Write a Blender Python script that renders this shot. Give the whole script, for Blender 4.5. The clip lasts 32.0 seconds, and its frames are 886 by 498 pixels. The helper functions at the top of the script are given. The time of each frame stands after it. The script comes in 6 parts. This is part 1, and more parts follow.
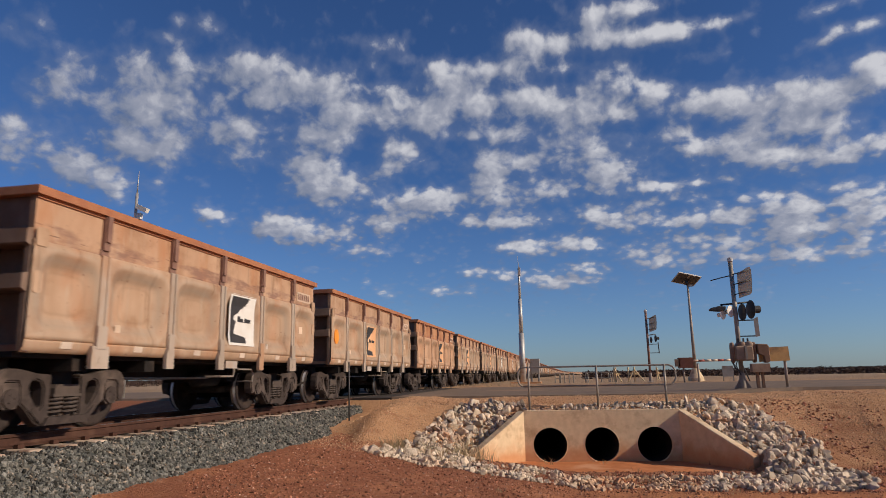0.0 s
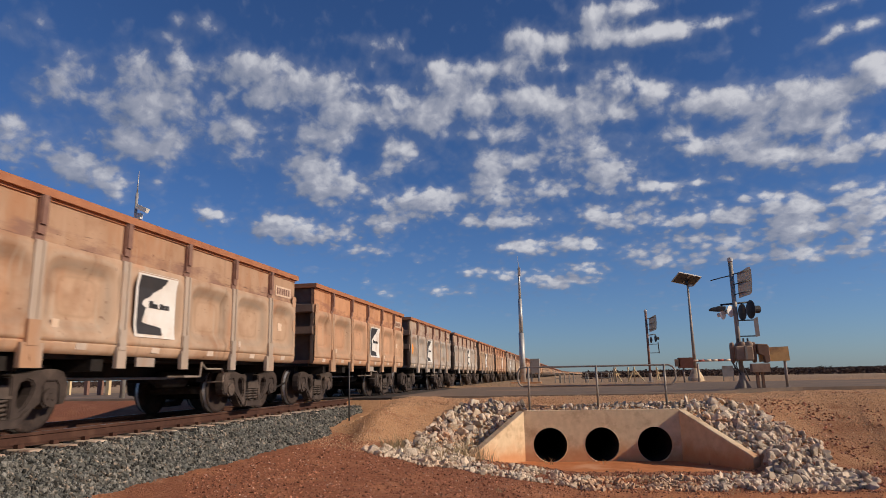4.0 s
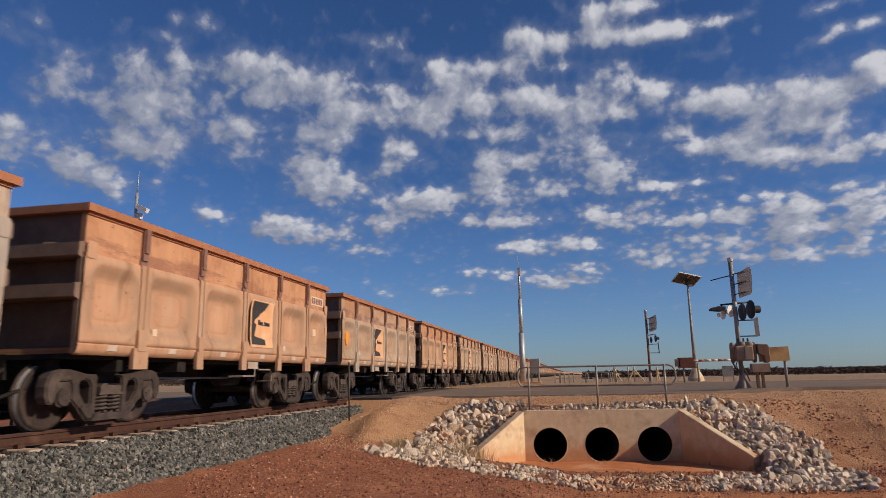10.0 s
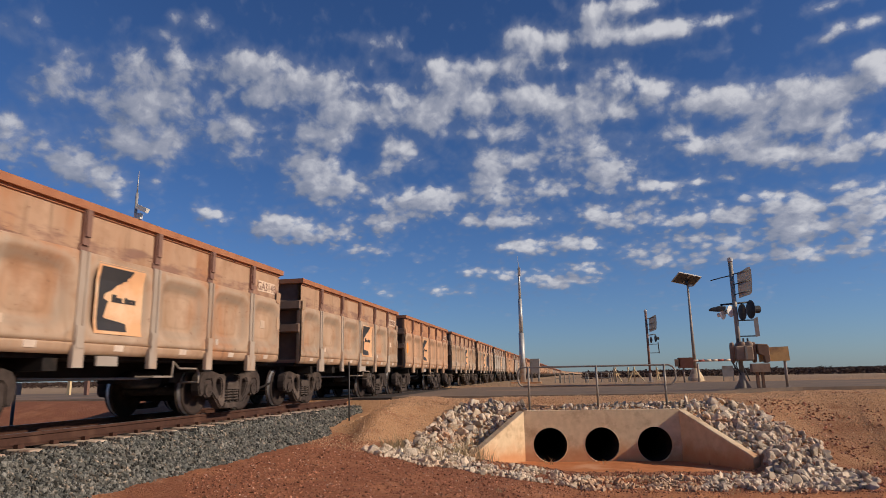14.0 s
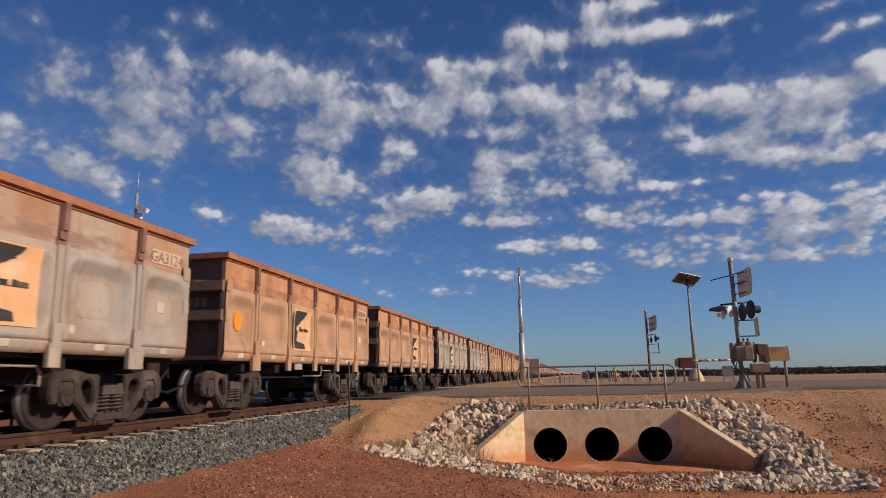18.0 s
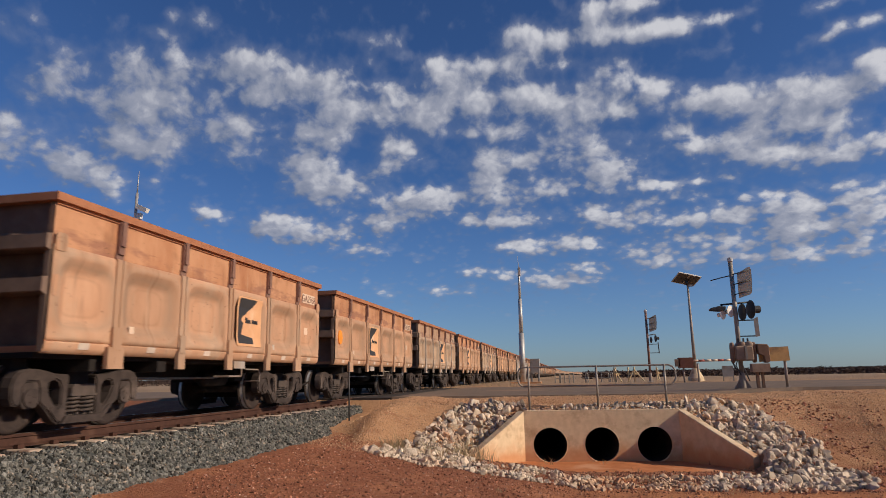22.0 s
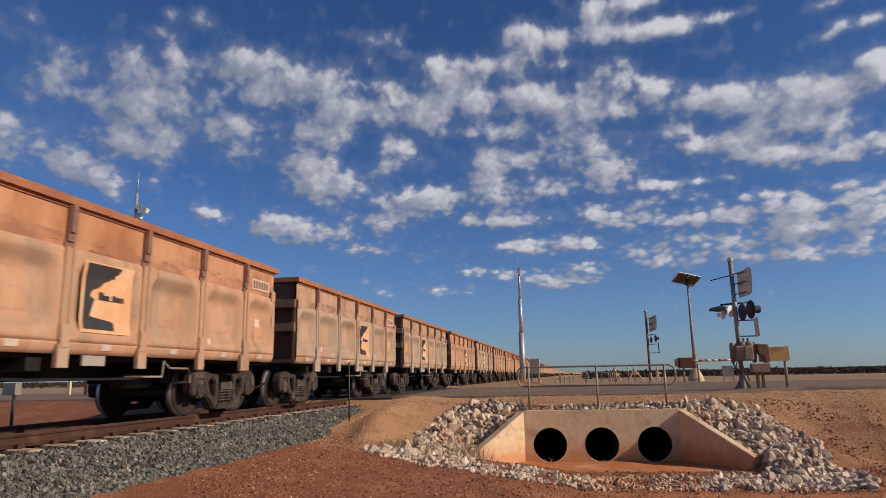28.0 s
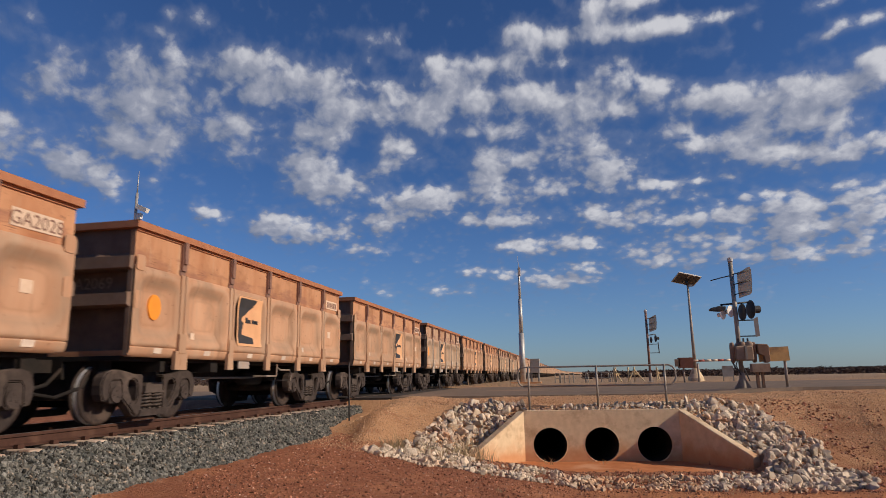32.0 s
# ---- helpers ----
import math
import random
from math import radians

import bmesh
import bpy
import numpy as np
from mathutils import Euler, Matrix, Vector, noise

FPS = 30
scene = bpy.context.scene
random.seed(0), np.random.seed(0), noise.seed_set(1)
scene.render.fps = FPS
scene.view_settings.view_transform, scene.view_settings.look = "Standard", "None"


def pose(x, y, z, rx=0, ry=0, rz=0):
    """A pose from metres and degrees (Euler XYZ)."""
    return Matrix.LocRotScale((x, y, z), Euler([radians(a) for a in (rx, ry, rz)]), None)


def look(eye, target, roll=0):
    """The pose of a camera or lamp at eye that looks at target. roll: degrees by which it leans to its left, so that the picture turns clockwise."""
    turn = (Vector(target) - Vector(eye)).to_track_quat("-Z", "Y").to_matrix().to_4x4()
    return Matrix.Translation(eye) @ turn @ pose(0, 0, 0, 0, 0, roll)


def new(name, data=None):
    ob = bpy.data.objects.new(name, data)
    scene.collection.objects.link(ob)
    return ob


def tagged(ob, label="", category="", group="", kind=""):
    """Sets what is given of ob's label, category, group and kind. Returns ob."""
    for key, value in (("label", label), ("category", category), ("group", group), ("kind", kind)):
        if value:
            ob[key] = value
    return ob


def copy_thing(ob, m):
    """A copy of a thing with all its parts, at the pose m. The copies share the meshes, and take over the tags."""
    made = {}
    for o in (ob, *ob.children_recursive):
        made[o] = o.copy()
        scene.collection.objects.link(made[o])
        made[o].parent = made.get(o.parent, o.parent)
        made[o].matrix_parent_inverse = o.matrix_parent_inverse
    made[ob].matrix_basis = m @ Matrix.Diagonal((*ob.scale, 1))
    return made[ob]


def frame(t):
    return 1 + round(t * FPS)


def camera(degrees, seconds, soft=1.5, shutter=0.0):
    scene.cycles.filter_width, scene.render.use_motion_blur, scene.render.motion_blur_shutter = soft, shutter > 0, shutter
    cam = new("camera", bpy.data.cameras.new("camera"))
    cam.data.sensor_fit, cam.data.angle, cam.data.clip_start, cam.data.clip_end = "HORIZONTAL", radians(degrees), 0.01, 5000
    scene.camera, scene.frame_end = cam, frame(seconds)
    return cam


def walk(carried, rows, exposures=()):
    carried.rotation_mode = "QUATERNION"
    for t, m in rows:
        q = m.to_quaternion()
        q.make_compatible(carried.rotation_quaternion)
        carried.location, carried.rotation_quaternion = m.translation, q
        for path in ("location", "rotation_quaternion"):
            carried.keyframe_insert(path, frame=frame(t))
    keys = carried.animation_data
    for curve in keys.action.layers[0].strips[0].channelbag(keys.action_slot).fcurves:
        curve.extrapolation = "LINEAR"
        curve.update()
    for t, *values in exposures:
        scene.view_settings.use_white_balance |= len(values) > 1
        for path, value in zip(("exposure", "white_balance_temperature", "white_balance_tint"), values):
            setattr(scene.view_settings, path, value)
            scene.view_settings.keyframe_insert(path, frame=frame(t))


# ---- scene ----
# World: x to the right, y along the track away from the eye, z up; the rail tops lie at z = 0.
EYE = (0.0, 0.0, 0.634)
cam = camera(68.5, 32.0, soft=0.9, shutter=0.09)
AIM = look(EYE, (-1.841, 9.638, 2.561), roll=-1.068)
walk(cam, [(0.0, AIM), (32.0, AIM)])

# ---- sky, sun and exposure ----
SUN_AZ, SUN_EL = 96.5, 27.0
world = bpy.data.worlds.new("sky")
scene.world = world
world.use_nodes = True
wn = world.node_tree.nodes
sky = wn.new("ShaderNodeTexSky")
sky.sky_type, sky.sun_disc = "NISHITA", False
sky.sun_elevation, sky.sun_rotation = radians(SUN_EL), radians(SUN_AZ)
sky.air_density, sky.dust_density, sky.ozone_density, sky.altitude = 1.0, 0.4, 3.0, 300
tint = wn.new("ShaderNodeMix")
tint.data_type, tint.blend_type = "RGBA", "MULTIPLY"
tint.inputs[0].default_value = 1.0
# the blue pales into haze towards the horizon
up = wn.new("ShaderNodeSeparateXYZ")
world.node_tree.links.new(wn.new("ShaderNodeTexCoord").outputs["Generated"], up.inputs[0])
haze = wn.new("ShaderNodeValToRGB")
haze.color_ramp.interpolation = "EASE"
haze.color_ramp.elements[0].color, haze.color_ramp.elements[1].color = (0.73, 0.94, 1.36, 1), (0.57, 0.84, 1.27, 1)
haze.color_ramp.elements[0].position, haze.color_ramp.elements[1].position = 0.02, 0.36
world.node_tree.links.new(up.outputs[2], haze.inputs[0])
world.node_tree.links.new(haze.outputs[0], tint.inputs[7])
world.node_tree.links.new(sky.outputs[0], tint.inputs[6])
world.node_tree.links.new(tint.outputs[2], wn["Background"].inputs[0])
wn["Background"].inputs[1].default_value = 0.0630
sun = new("sun", bpy.data.lights.new("sun", "SUN"))
sun.data.energy, sun.data.angle, sun.data.color = 4.15, radians(0.6), (0.98, 0.82, 0.645)
az, el = radians(SUN_AZ), radians(SUN_EL)
sun.matrix_world = look((math.sin(az) * math.cos(el) * 80, math.cos(az) * math.cos(el) * 80, math.sin(el) * 80), (0, 0, 0))
scene.view_settings.exposure = 0.0


# ---- helpers ----
def part(name, bm, material, parent=None, label="", smooth=False, bevel=0.0):
    """Links a bmesh as one mesh object under a thing or a part."""
    if bevel:
        bmesh.ops.bevel(bm, geom=[e for e in bm.edges if e.calc_face_angle(0.0) > 0.5], offset=bevel, segments=1, affect="EDGES")
    me = bpy.data.meshes.new(name)
    bm.to_mesh(me)
    bm.free()
    if smooth:
        me.shade_smooth()
    me.materials.append(material)
    ob = new(name, me)
    if parent:
        ob.parent = parent
    if label:
        ob["label"] = label
    return ob


def piece(name, me, parent, m):
    """An object of its own on shared mesh data."""
    ob = new(name, me)
    ob.parent = parent
    ob.matrix_basis = m
    return ob


def box(bm, x0, x1, y0, y1, z0, z1):
    v = [bm.verts.new(c) for c in ((x0, y0, z0), (x1, y0, z0), (x1, y1, z0), (x0, y1, z0), (x0, y0, z1), (x1, y0, z1), (x1, y1, z1), (x0, y1, z1))]
    for f in ((3, 2, 1, 0), (4, 5, 6, 7), (0, 1, 5, 4), (1, 2, 6, 5), (2, 3, 7, 6), (3, 0, 4, 7)):
        bm.faces.new([v[i] for i in f])
    return v


def boxes(*dims):
    bm = bmesh.new()
    for d in dims:
        box(bm, *d)
    return bm


def tube(bm, pts, rad, seg=10, caps=True):
    """A round bar along a polyline; rad is one radius or one per point."""
    pts = [Vector(q) for q in pts]
    rads = rad if isinstance(rad, (list, tuple)) else [rad] * len(pts)
    rings = []
    side = None
    for i, q in enumerate(pts):
        d = (pts[min(i + 1, len(pts) - 1)] - pts[max(i - 1, 0)]).normalized()
        if side is None:
            side = d.orthogonal().normalized()
        side = (side - d * side.dot(d)).normalized()
        up = d.cross(side)
        rings.append([bm.verts.new(q + rads[i] * (math.cos(a) * side + math.sin(a) * up)) for a in (2 * math.pi * k / seg for k in range(seg))])
    for a, b in zip(rings, rings[1:]):
        for k in range(seg):
            bm.faces.new((a[k], a[(k + 1) % seg], b[(k + 1) % seg], b[k]))
    if caps:
        bm.faces.new(rings[0][::-1])
        bm.faces.new(rings[-1])
    return bm


def lathe(bm, profile, m=Matrix(), seg=20, caps=True):
    """Turns (radius, height) pairs round the z axis of m."""
    rings = []
    for rr, hh in profile:
        rings.append([bm.verts.new(m @ Vector((rr * math.cos(2 * math.pi * k / seg), rr * math.sin(2 * math.pi * k / seg), hh))) for k in range(seg)])
    for a, b in zip(rings, rings[1:]):
        for k in range(seg):
            bm.faces.new((a[k], a[(k + 1) % seg], b[(k + 1) % seg], b[k]))
    if caps and profile[0][0] > 1e-4:
        bm.faces.new(rings[0][::-1])
    if caps and profile[-1][0] > 1e-4:
        bm.faces.new(rings[-1])
    return bm


def prism(bm, outline, axis, a, b):
    """Extrudes a closed outline of (u, v) from a to b along an axis ('x', 'y' or 'z')."""
    def at(u, v, w):
        return {"x": (w, u, v), "y": (u, w, v), "z": (u, v, w)}[axis]
    lo = [bm.verts.new(at(u, v, a)) for u, v in outline]
    hi = [bm.verts.new(at(u, v, b)) for u, v in outline]
    n = len(outline)
    bm.faces.new(lo[::-1])
    bm.faces.new(hi)
    for i in range(n):
        bm.faces.new((lo[i], lo[(i + 1) % n], hi[(i + 1) % n], hi[i]))
    bmesh.ops.recalc_face_normals(bm, faces=bm.faces[:])
    return bm


def rounded(u0, u1, v0, v1, r, n=4):
    """The outline of a rectangle with rounded corners."""
    out = []
    for cu, cv, a0 in ((u1 - r, v0 + r, -90), (u1 - r, v1 - r, 0), (u0 + r, v1 - r, 90), (u0 + r, v0 + r, 180)):
        for k in range(n + 1):
            a = radians(a0 + 90 * k / n)
            out.append((cu + r * math.cos(a), cv + r * math.sin(a)))
    return out


def empty(name, m, label, category, group="", kind=""):
    ob = new(name)
    ob.empty_display_size = 0.1
    ob.matrix_basis = m
    return tagged(ob, label, category, group, kind)


def letters(text, size, material, name="lettering"):
    """Flat lettering in the built-in font as mesh data, in its own x-y plane."""
    cu = bpy.data.curves.new(name, "FONT")
    cu.body, cu.size, cu.align_x, cu.align_y, cu.extrude = text, size, "CENTER", "CENTER", 0.002
    cu.resolution_u = 2
    ob = bpy.data.objects.new(name, cu)
    me = bpy.data.meshes.new_from_object(ob)
    bpy.data.objects.remove(ob)
    me.materials.clear()
    me.materials.append(material)
    return me


def ss(a, b, x):
    t = min(1.0, max(0.0, (x - a) / (b - a)))
    return t * t * (3 - 2 * t)


# ---- materials ----
def surf(name, c1, c2, scale=4.0, c3=None, scale3=0.6, amount3=0.5, rough=0.85, metal=0.0, bump=0.2, bump_scale=None, island=0.0, rand=0.0, stretch=(1, 1, 1), dist=0.02):
    """A surface of two colours mixed by fine noise, a third by broad patches, with relief; island and rand vary the brightness piece by piece."""
    ma = bpy.data.materials.new(name)
    ma.use_nodes = True
    nt = ma.node_tree
    N, L = nt.nodes, nt.links
    bs = N["Principled BSDF"]
    tc = N.new("ShaderNodeTexCoord")
    mp = N.new("ShaderNodeMapping")
    mp.inputs["Scale"].default_value = stretch
    oi = N.new("ShaderNodeObjectInfo")
    sh = N.new("ShaderNodeVectorMath")
    sh.operation = "SCALE"
    sh.inputs[0].default_value = (17.3, 9.1, 23.7)
    L.new(oi.outputs["Random"], sh.inputs["Scale"])
    ad = N.new("ShaderNodeVectorMath")
    L.new(tc.outputs["Object"], mp.inputs[0])
    L.new(mp.outputs[0], ad.inputs[0])
    L.new(sh.outputs[0], ad.inputs[1])

    def noise_at(sc, detail=5.0, ro=0.6):
        n = N.new("ShaderNodeTexNoise")
        n.inputs["Scale"].default_value, n.inputs["Detail"].default_value, n.inputs["Roughness"].default_value = sc, detail, ro
        L.new(ad.outputs[0], n.inputs["Vector"])
        return n.outputs["Fac"]

    def ramp(fac, lo, hi):
        r = N.new("ShaderNodeMapRange")
        r.inputs[1].default_value, r.inputs[2].default_value = lo, hi
        L.new(fac, r.inputs[0])
        return r.outputs[0]

    def mixed(fac, a, b):
        mx = N.new("ShaderNodeMix")
        mx.data_type = "RGBA"
        L.new(fac, mx.inputs[0])
        for sock, val in ((mx.inputs[6], a), (mx.inputs[7], b)):
            if isinstance(val, tuple):
                sock.default_value = (*val, 1)
            else:
                L.new(val, sock)
        return mx.outputs[2]

    fine = noise_at(scale)
    col = mixed(ramp(fine, 0.32, 0.68), c1, c2)
    if c3:
        col = mixed(ramp(noise_at(scale3, 6.0), 0.62 - 0.22 * amount3, 0.72 - 0.1 * amount3), col, c3)
    for on, out in ((island, None), (rand, oi.outputs["Random"])):
        if on:
            if out is None:
                out = N.new("ShaderNodeNewGeometry").outputs["Random Per Island"]
            hs = N.new("ShaderNodeHueSaturation")
            r = N.new("ShaderNodeMapRange")
            r.inputs[3].default_value, r.inputs[4].default_value = 1 - on, 1 + on
            L.new(out, r.inputs[0])
            L.new(r.outputs[0], hs.inputs["Value"])
            L.new(col, hs.inputs["Color"])
            col = hs.outputs[0]
    L.new(col, bs.inputs["Base Color"])
    bs.inputs["Roughness"].default_value, bs.inputs["Metallic"].default_value = rough, metal
    if rough > 0.7:
        # dust takes the gloss off
        bs.inputs["Specular IOR Level"].default_value = 0.12
    if bump:
        bp = N.new("ShaderNodeBump")
        bp.inputs["Strength"].default_value, bp.inputs["Distance"].default_value = bump, dist
        L.new(noise_at(bump_scale or scale * 2, 8.0, 0.65), bp.inputs["Height"])
        L.new(bp.outputs[0], bs.inputs["Normal"])
    return ma


STEEL = surf("worn_steel", (0.36, 0.33, 0.31), (0.25, 0.22, 0.20), 14, rough=0.5, metal=0.6, bump=0.05)
GALV = surf("galvanised_steel", (0.33, 0.29, 0.24), (0.25, 0.22, 0.18), 9, (0.24, 0.17, 0.12), 1.5, 0.3, rough=0.55, metal=0.35, bump=0.05)
SILVER = surf("silver_mast", (0.52, 0.50, 0.46), (0.42, 0.40, 0.37), 9, (0.36, 0.29, 0.23), 1.5, 0.3, rough=0.5, metal=0.35, bump=0.05)
POLE = surf("painted_pole", (0.34, 0.28, 0.225), (0.27, 0.22, 0.175), 6, (0.25, 0.155, 0.10), 1.2, 0.5, rough=0.6, metal=0.1, bump=0.06)
RAIL_SIDE = surf("rusty_rail", (0.095, 0.046, 0.032), (0.065, 0.033, 0.024), 12, (0.14, 0.075, 0.05), 1.5, 0.35, rough=0.8, metal=0.2, bump=0.15)
WHEEL = surf("dark_wheel_steel", (0.050, 0.035, 0.029), (0.029, 0.021, 0.018), 9, (0.085, 0.058, 0.045), 2.0, 0.4, rough=0.7, bump=0.1)
BOGIE = surf("dusty_cast_steel", (0.072, 0.054, 0.046), (0.042, 0.032, 0.027), 7, (0.14, 0.105, 0.085), 1.6, 0.4, rough=0.85, bump=0.2)
BLACK = surf("grimy_black_steel", (0.016, 0.014, 0.013), (0.026, 0.021, 0.018), 6, (0.05, 0.035, 0.027), 1.2, 0.25, rough=0.8, bump=0.15)
for ma in (WHEEL, BOGIE, BLACK):
    ma.node_tree.nodes["Principled BSDF"].inputs["Specular IOR Level"].default_value = 0.15
TREAD = surf("bright_wheel_tread", (0.80, 0.77, 0.72), (0.68, 0.64, 0.60), 9, rough=0.4, metal=0.5, bump=0.02)
CONCRETE_PLAIN = surf("cast_concrete", (0.80, 0.615, 0.385), (0.66, 0.495, 0.305), 5, (0.43, 0.27, 0.15), 1.3, 0.45, rough=0.9, bump=0.15, bump_scale=40)
SLEEPER = surf("sleeper_concrete", (0.62, 0.48, 0.36), (0.46, 0.34, 0.25), 9, (0.30, 0.17, 0.11), 2.0, 0.5, rough=0.92, bump=0.25, rand=0.15)
BALLAST = surf("ballast_stone", (0.20, 0.186, 0.156), (0.075, 0.078, 0.070), 5, (0.36, 0.27, 0.19), 9.0, 0.24, rough=0.9, bump=0.4, island=0.80)
RIPRAP = surf("riprap_stone", (0.74, 0.605, 0.45), (0.54, 0.425, 0.30), 3, (0.46, 0.29, 0.18), 0.9, 0.45, rough=0.9, bump=0.6, bump_scale=7, rand=0.30, dist=0.06)
RIPRAP_SMALL = surf("small_riprap_stone", (0.71, 0.575, 0.425), (0.51, 0.395, 0.275), 6, (0.46, 0.27, 0.165), 1.0, 0.42, rough=0.9, bump=0.5, bump_scale=16, island=0.38)
RIPRAP_STAINED = surf("mud_stained_stone", (0.62, 0.44, 0.285), (0.44, 0.27, 0.16), 4, (0.48, 0.22, 0.10), 1.6, 0.55, rough=0.95, bump=0.5, bump_scale=16, island=0.35)
GRAVEL = surf("gravel_stone", (0.66, 0.44, 0.265), (0.48, 0.295, 0.170), 5, (0.42, 0.20, 0.10), 0.5, 0.25, rough=0.95, bump=0.3, island=0.4)
RED_STONE = surf("red_pebbles", (0.38, 0.165, 0.095), (0.21, 0.080, 0.046), 5, (0.60, 0.42, 0.31), 9.0, 0.30, rough=0.95, bump=0.3, island=0.75)


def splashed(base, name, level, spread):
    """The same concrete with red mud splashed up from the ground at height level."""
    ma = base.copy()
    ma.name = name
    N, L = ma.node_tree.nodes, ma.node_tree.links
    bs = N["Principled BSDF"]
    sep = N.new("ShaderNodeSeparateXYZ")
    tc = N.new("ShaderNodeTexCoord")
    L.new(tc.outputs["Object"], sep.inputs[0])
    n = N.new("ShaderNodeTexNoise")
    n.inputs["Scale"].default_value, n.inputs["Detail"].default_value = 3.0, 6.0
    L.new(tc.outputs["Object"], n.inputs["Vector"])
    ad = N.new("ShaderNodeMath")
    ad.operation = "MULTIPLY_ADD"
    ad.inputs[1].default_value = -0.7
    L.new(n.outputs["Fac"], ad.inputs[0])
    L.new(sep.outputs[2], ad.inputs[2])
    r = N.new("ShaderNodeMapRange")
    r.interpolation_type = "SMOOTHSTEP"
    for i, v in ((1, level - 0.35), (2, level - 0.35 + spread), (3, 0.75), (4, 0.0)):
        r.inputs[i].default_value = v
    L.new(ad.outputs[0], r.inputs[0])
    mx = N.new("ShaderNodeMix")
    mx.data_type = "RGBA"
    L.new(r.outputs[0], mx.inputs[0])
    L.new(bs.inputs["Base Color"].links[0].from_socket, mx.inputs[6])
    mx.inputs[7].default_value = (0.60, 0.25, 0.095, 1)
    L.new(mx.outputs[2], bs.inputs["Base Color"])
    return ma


# dark bed colour, deepened to carry the shade beneath the wagons
DARK_BALLAST = surf("dark_track_bed", (0.075, 0.062, 0.052), (0.045, 0.038, 0.033), 6, (0.11, 0.075, 0.055), 0.8, 0.35, rough=0.9, bump=0.3, island=0.4)
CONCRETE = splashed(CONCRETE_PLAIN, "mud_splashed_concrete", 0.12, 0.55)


# ---- ground ----
TRACK_X = -8.0
# the culvert stands slightly askew; its plan is drawn straight and turned about its corner
HEAD_X0, HEAD_X1, HEAD_Y, HEAD_Z = -1.29, 2.62, 17.4, -0.272
FLOOR_Z = -1.58
WING_L, WING_R, WING_Z = (-2.60, 16.08), (3.80, 15.70), -1.22
SKEW = Matrix.Translation((HEAD_X0, HEAD_Y, 0)) @ pose(0, 0, 0, 0, 0, 4.5) @ Matrix.Translation((-HEAD_X0, -HEAD_Y, 0))
UNSKEW = SKEW.inverted()


def crest(x):
    """How far the bank of the road reaches towards the eye."""
    return 18.35 + 0.5 * ss(-2.0, -3.6, x) - 2.6 * ss(-3.4, -6.2, x) + 2.3 * ss(3.0, 7.0, x)


def in_outlet(x, y, grow=0.0):
    """Inside the wing walls, in front of the headwall."""
    q = UNSKEW @ Vector((x, y, 0))
    x, y = q.x, q.y
    if y > HEAD_Y + 0.1 or y < 15.6:
        return False
    k = (HEAD_Y - y)
    return HEAD_X0 + (WING_L[0] - HEAD_X0) * k / (HEAD_Y - WING_L[1]) - 0.06 - grow < x < HEAD_X1 + (WING_R[0] - HEAD_X1) * k / (HEAD_Y - WING_R[1]) + 0.06 + grow


def ground_z(x, y):
    if x < -10.6:
        z = -0.84 + 0.45 * ss(-24.0, -34.0, x)
        z += (-0.05 - z) * ss(18.6, 23.0, y + 0.5 * noise.noise((x * 0.5, y * 0.5, 1)))
        return z + 0.04 * noise.noise((x * 0.3, y * 0.3, 0))
    low = -0.74 - 0.80 * min(1.0, max(0.0, (x + 5.9) / 6.0)) ** 0.95
    low += 0.25 * ss(5.5, 12.0, x)
    yc = crest(x)
    slope = 0.27 + 0.36 * ss(-3.5, -2.0, x) - 0.29 * ss(3.0, 4.6, x) + 0.2 * ss(-4.8, -6.0, x)
    top = -0.17 + 0.17 * ss(yc, yc + 3.0, y) + 0.04 * ss(-3.0, -5.0, x) + 0.10 * ss(4.0, 7.0, x)
    near = 21.0 + 1.5 * ss(2, 8, x)
    top -= 0.11 * ss(near - 0.2, near + 0.4, y) * ss(37.8, 37.0, y)
    up = top - slope * max(0.0, yc - y)
    up -= 0.45 * ss(-4.9, -5.9, x) * ss(21.5, 19.5, y)
    d = up - low
    z = low + (d if d > 0.12 else 0.12 * math.exp(max(-8.0, (d - 0.12) / 0.12)))
    if in_outlet(x, y):
        z = FLOOR_Z + 0.015 * noise.noise((x * 2, y * 2, 3))
    elif -1.6 < x < 3.0 and 17.3 < y < 17.85:
        z = min(z, HEAD_Z - 0.06)
    far = ss(60.0, 15.0, math.hypot(x, y))
    clods = ss(3.6, 5.0, x) * ss(21.5, 18.5, y)
    return z + clods * (0.07 * noise.noise((x * 1.4, y * 1.4, 8)) + 0.045 * noise.noise((x * 3.4, y * 3.4, 4))) + far * (0.03 * noise.noise((x * 0.5, y * 0.5, 0)) + 0.022 * noise.noise((x * 2.2, y * 2.2, 5)) + 0.012 * noise.noise((x * 5, y * 5, 2)))


def lines(fine0, fine1, step, far0, far1):
    """Grid lines: even between fine0 and fine1, wider and wider beyond."""
    out = list(np.arange(fine0, fine1 + 1e-6, step))
    s, v = step, fine0
    while v > far0:
        s *= 1.22
        v -= s
        out.insert(0, v)
    s, v = step, fine1
    while v < far1:
        s *= 1.22
        v += s
        out.append(v)
    return out


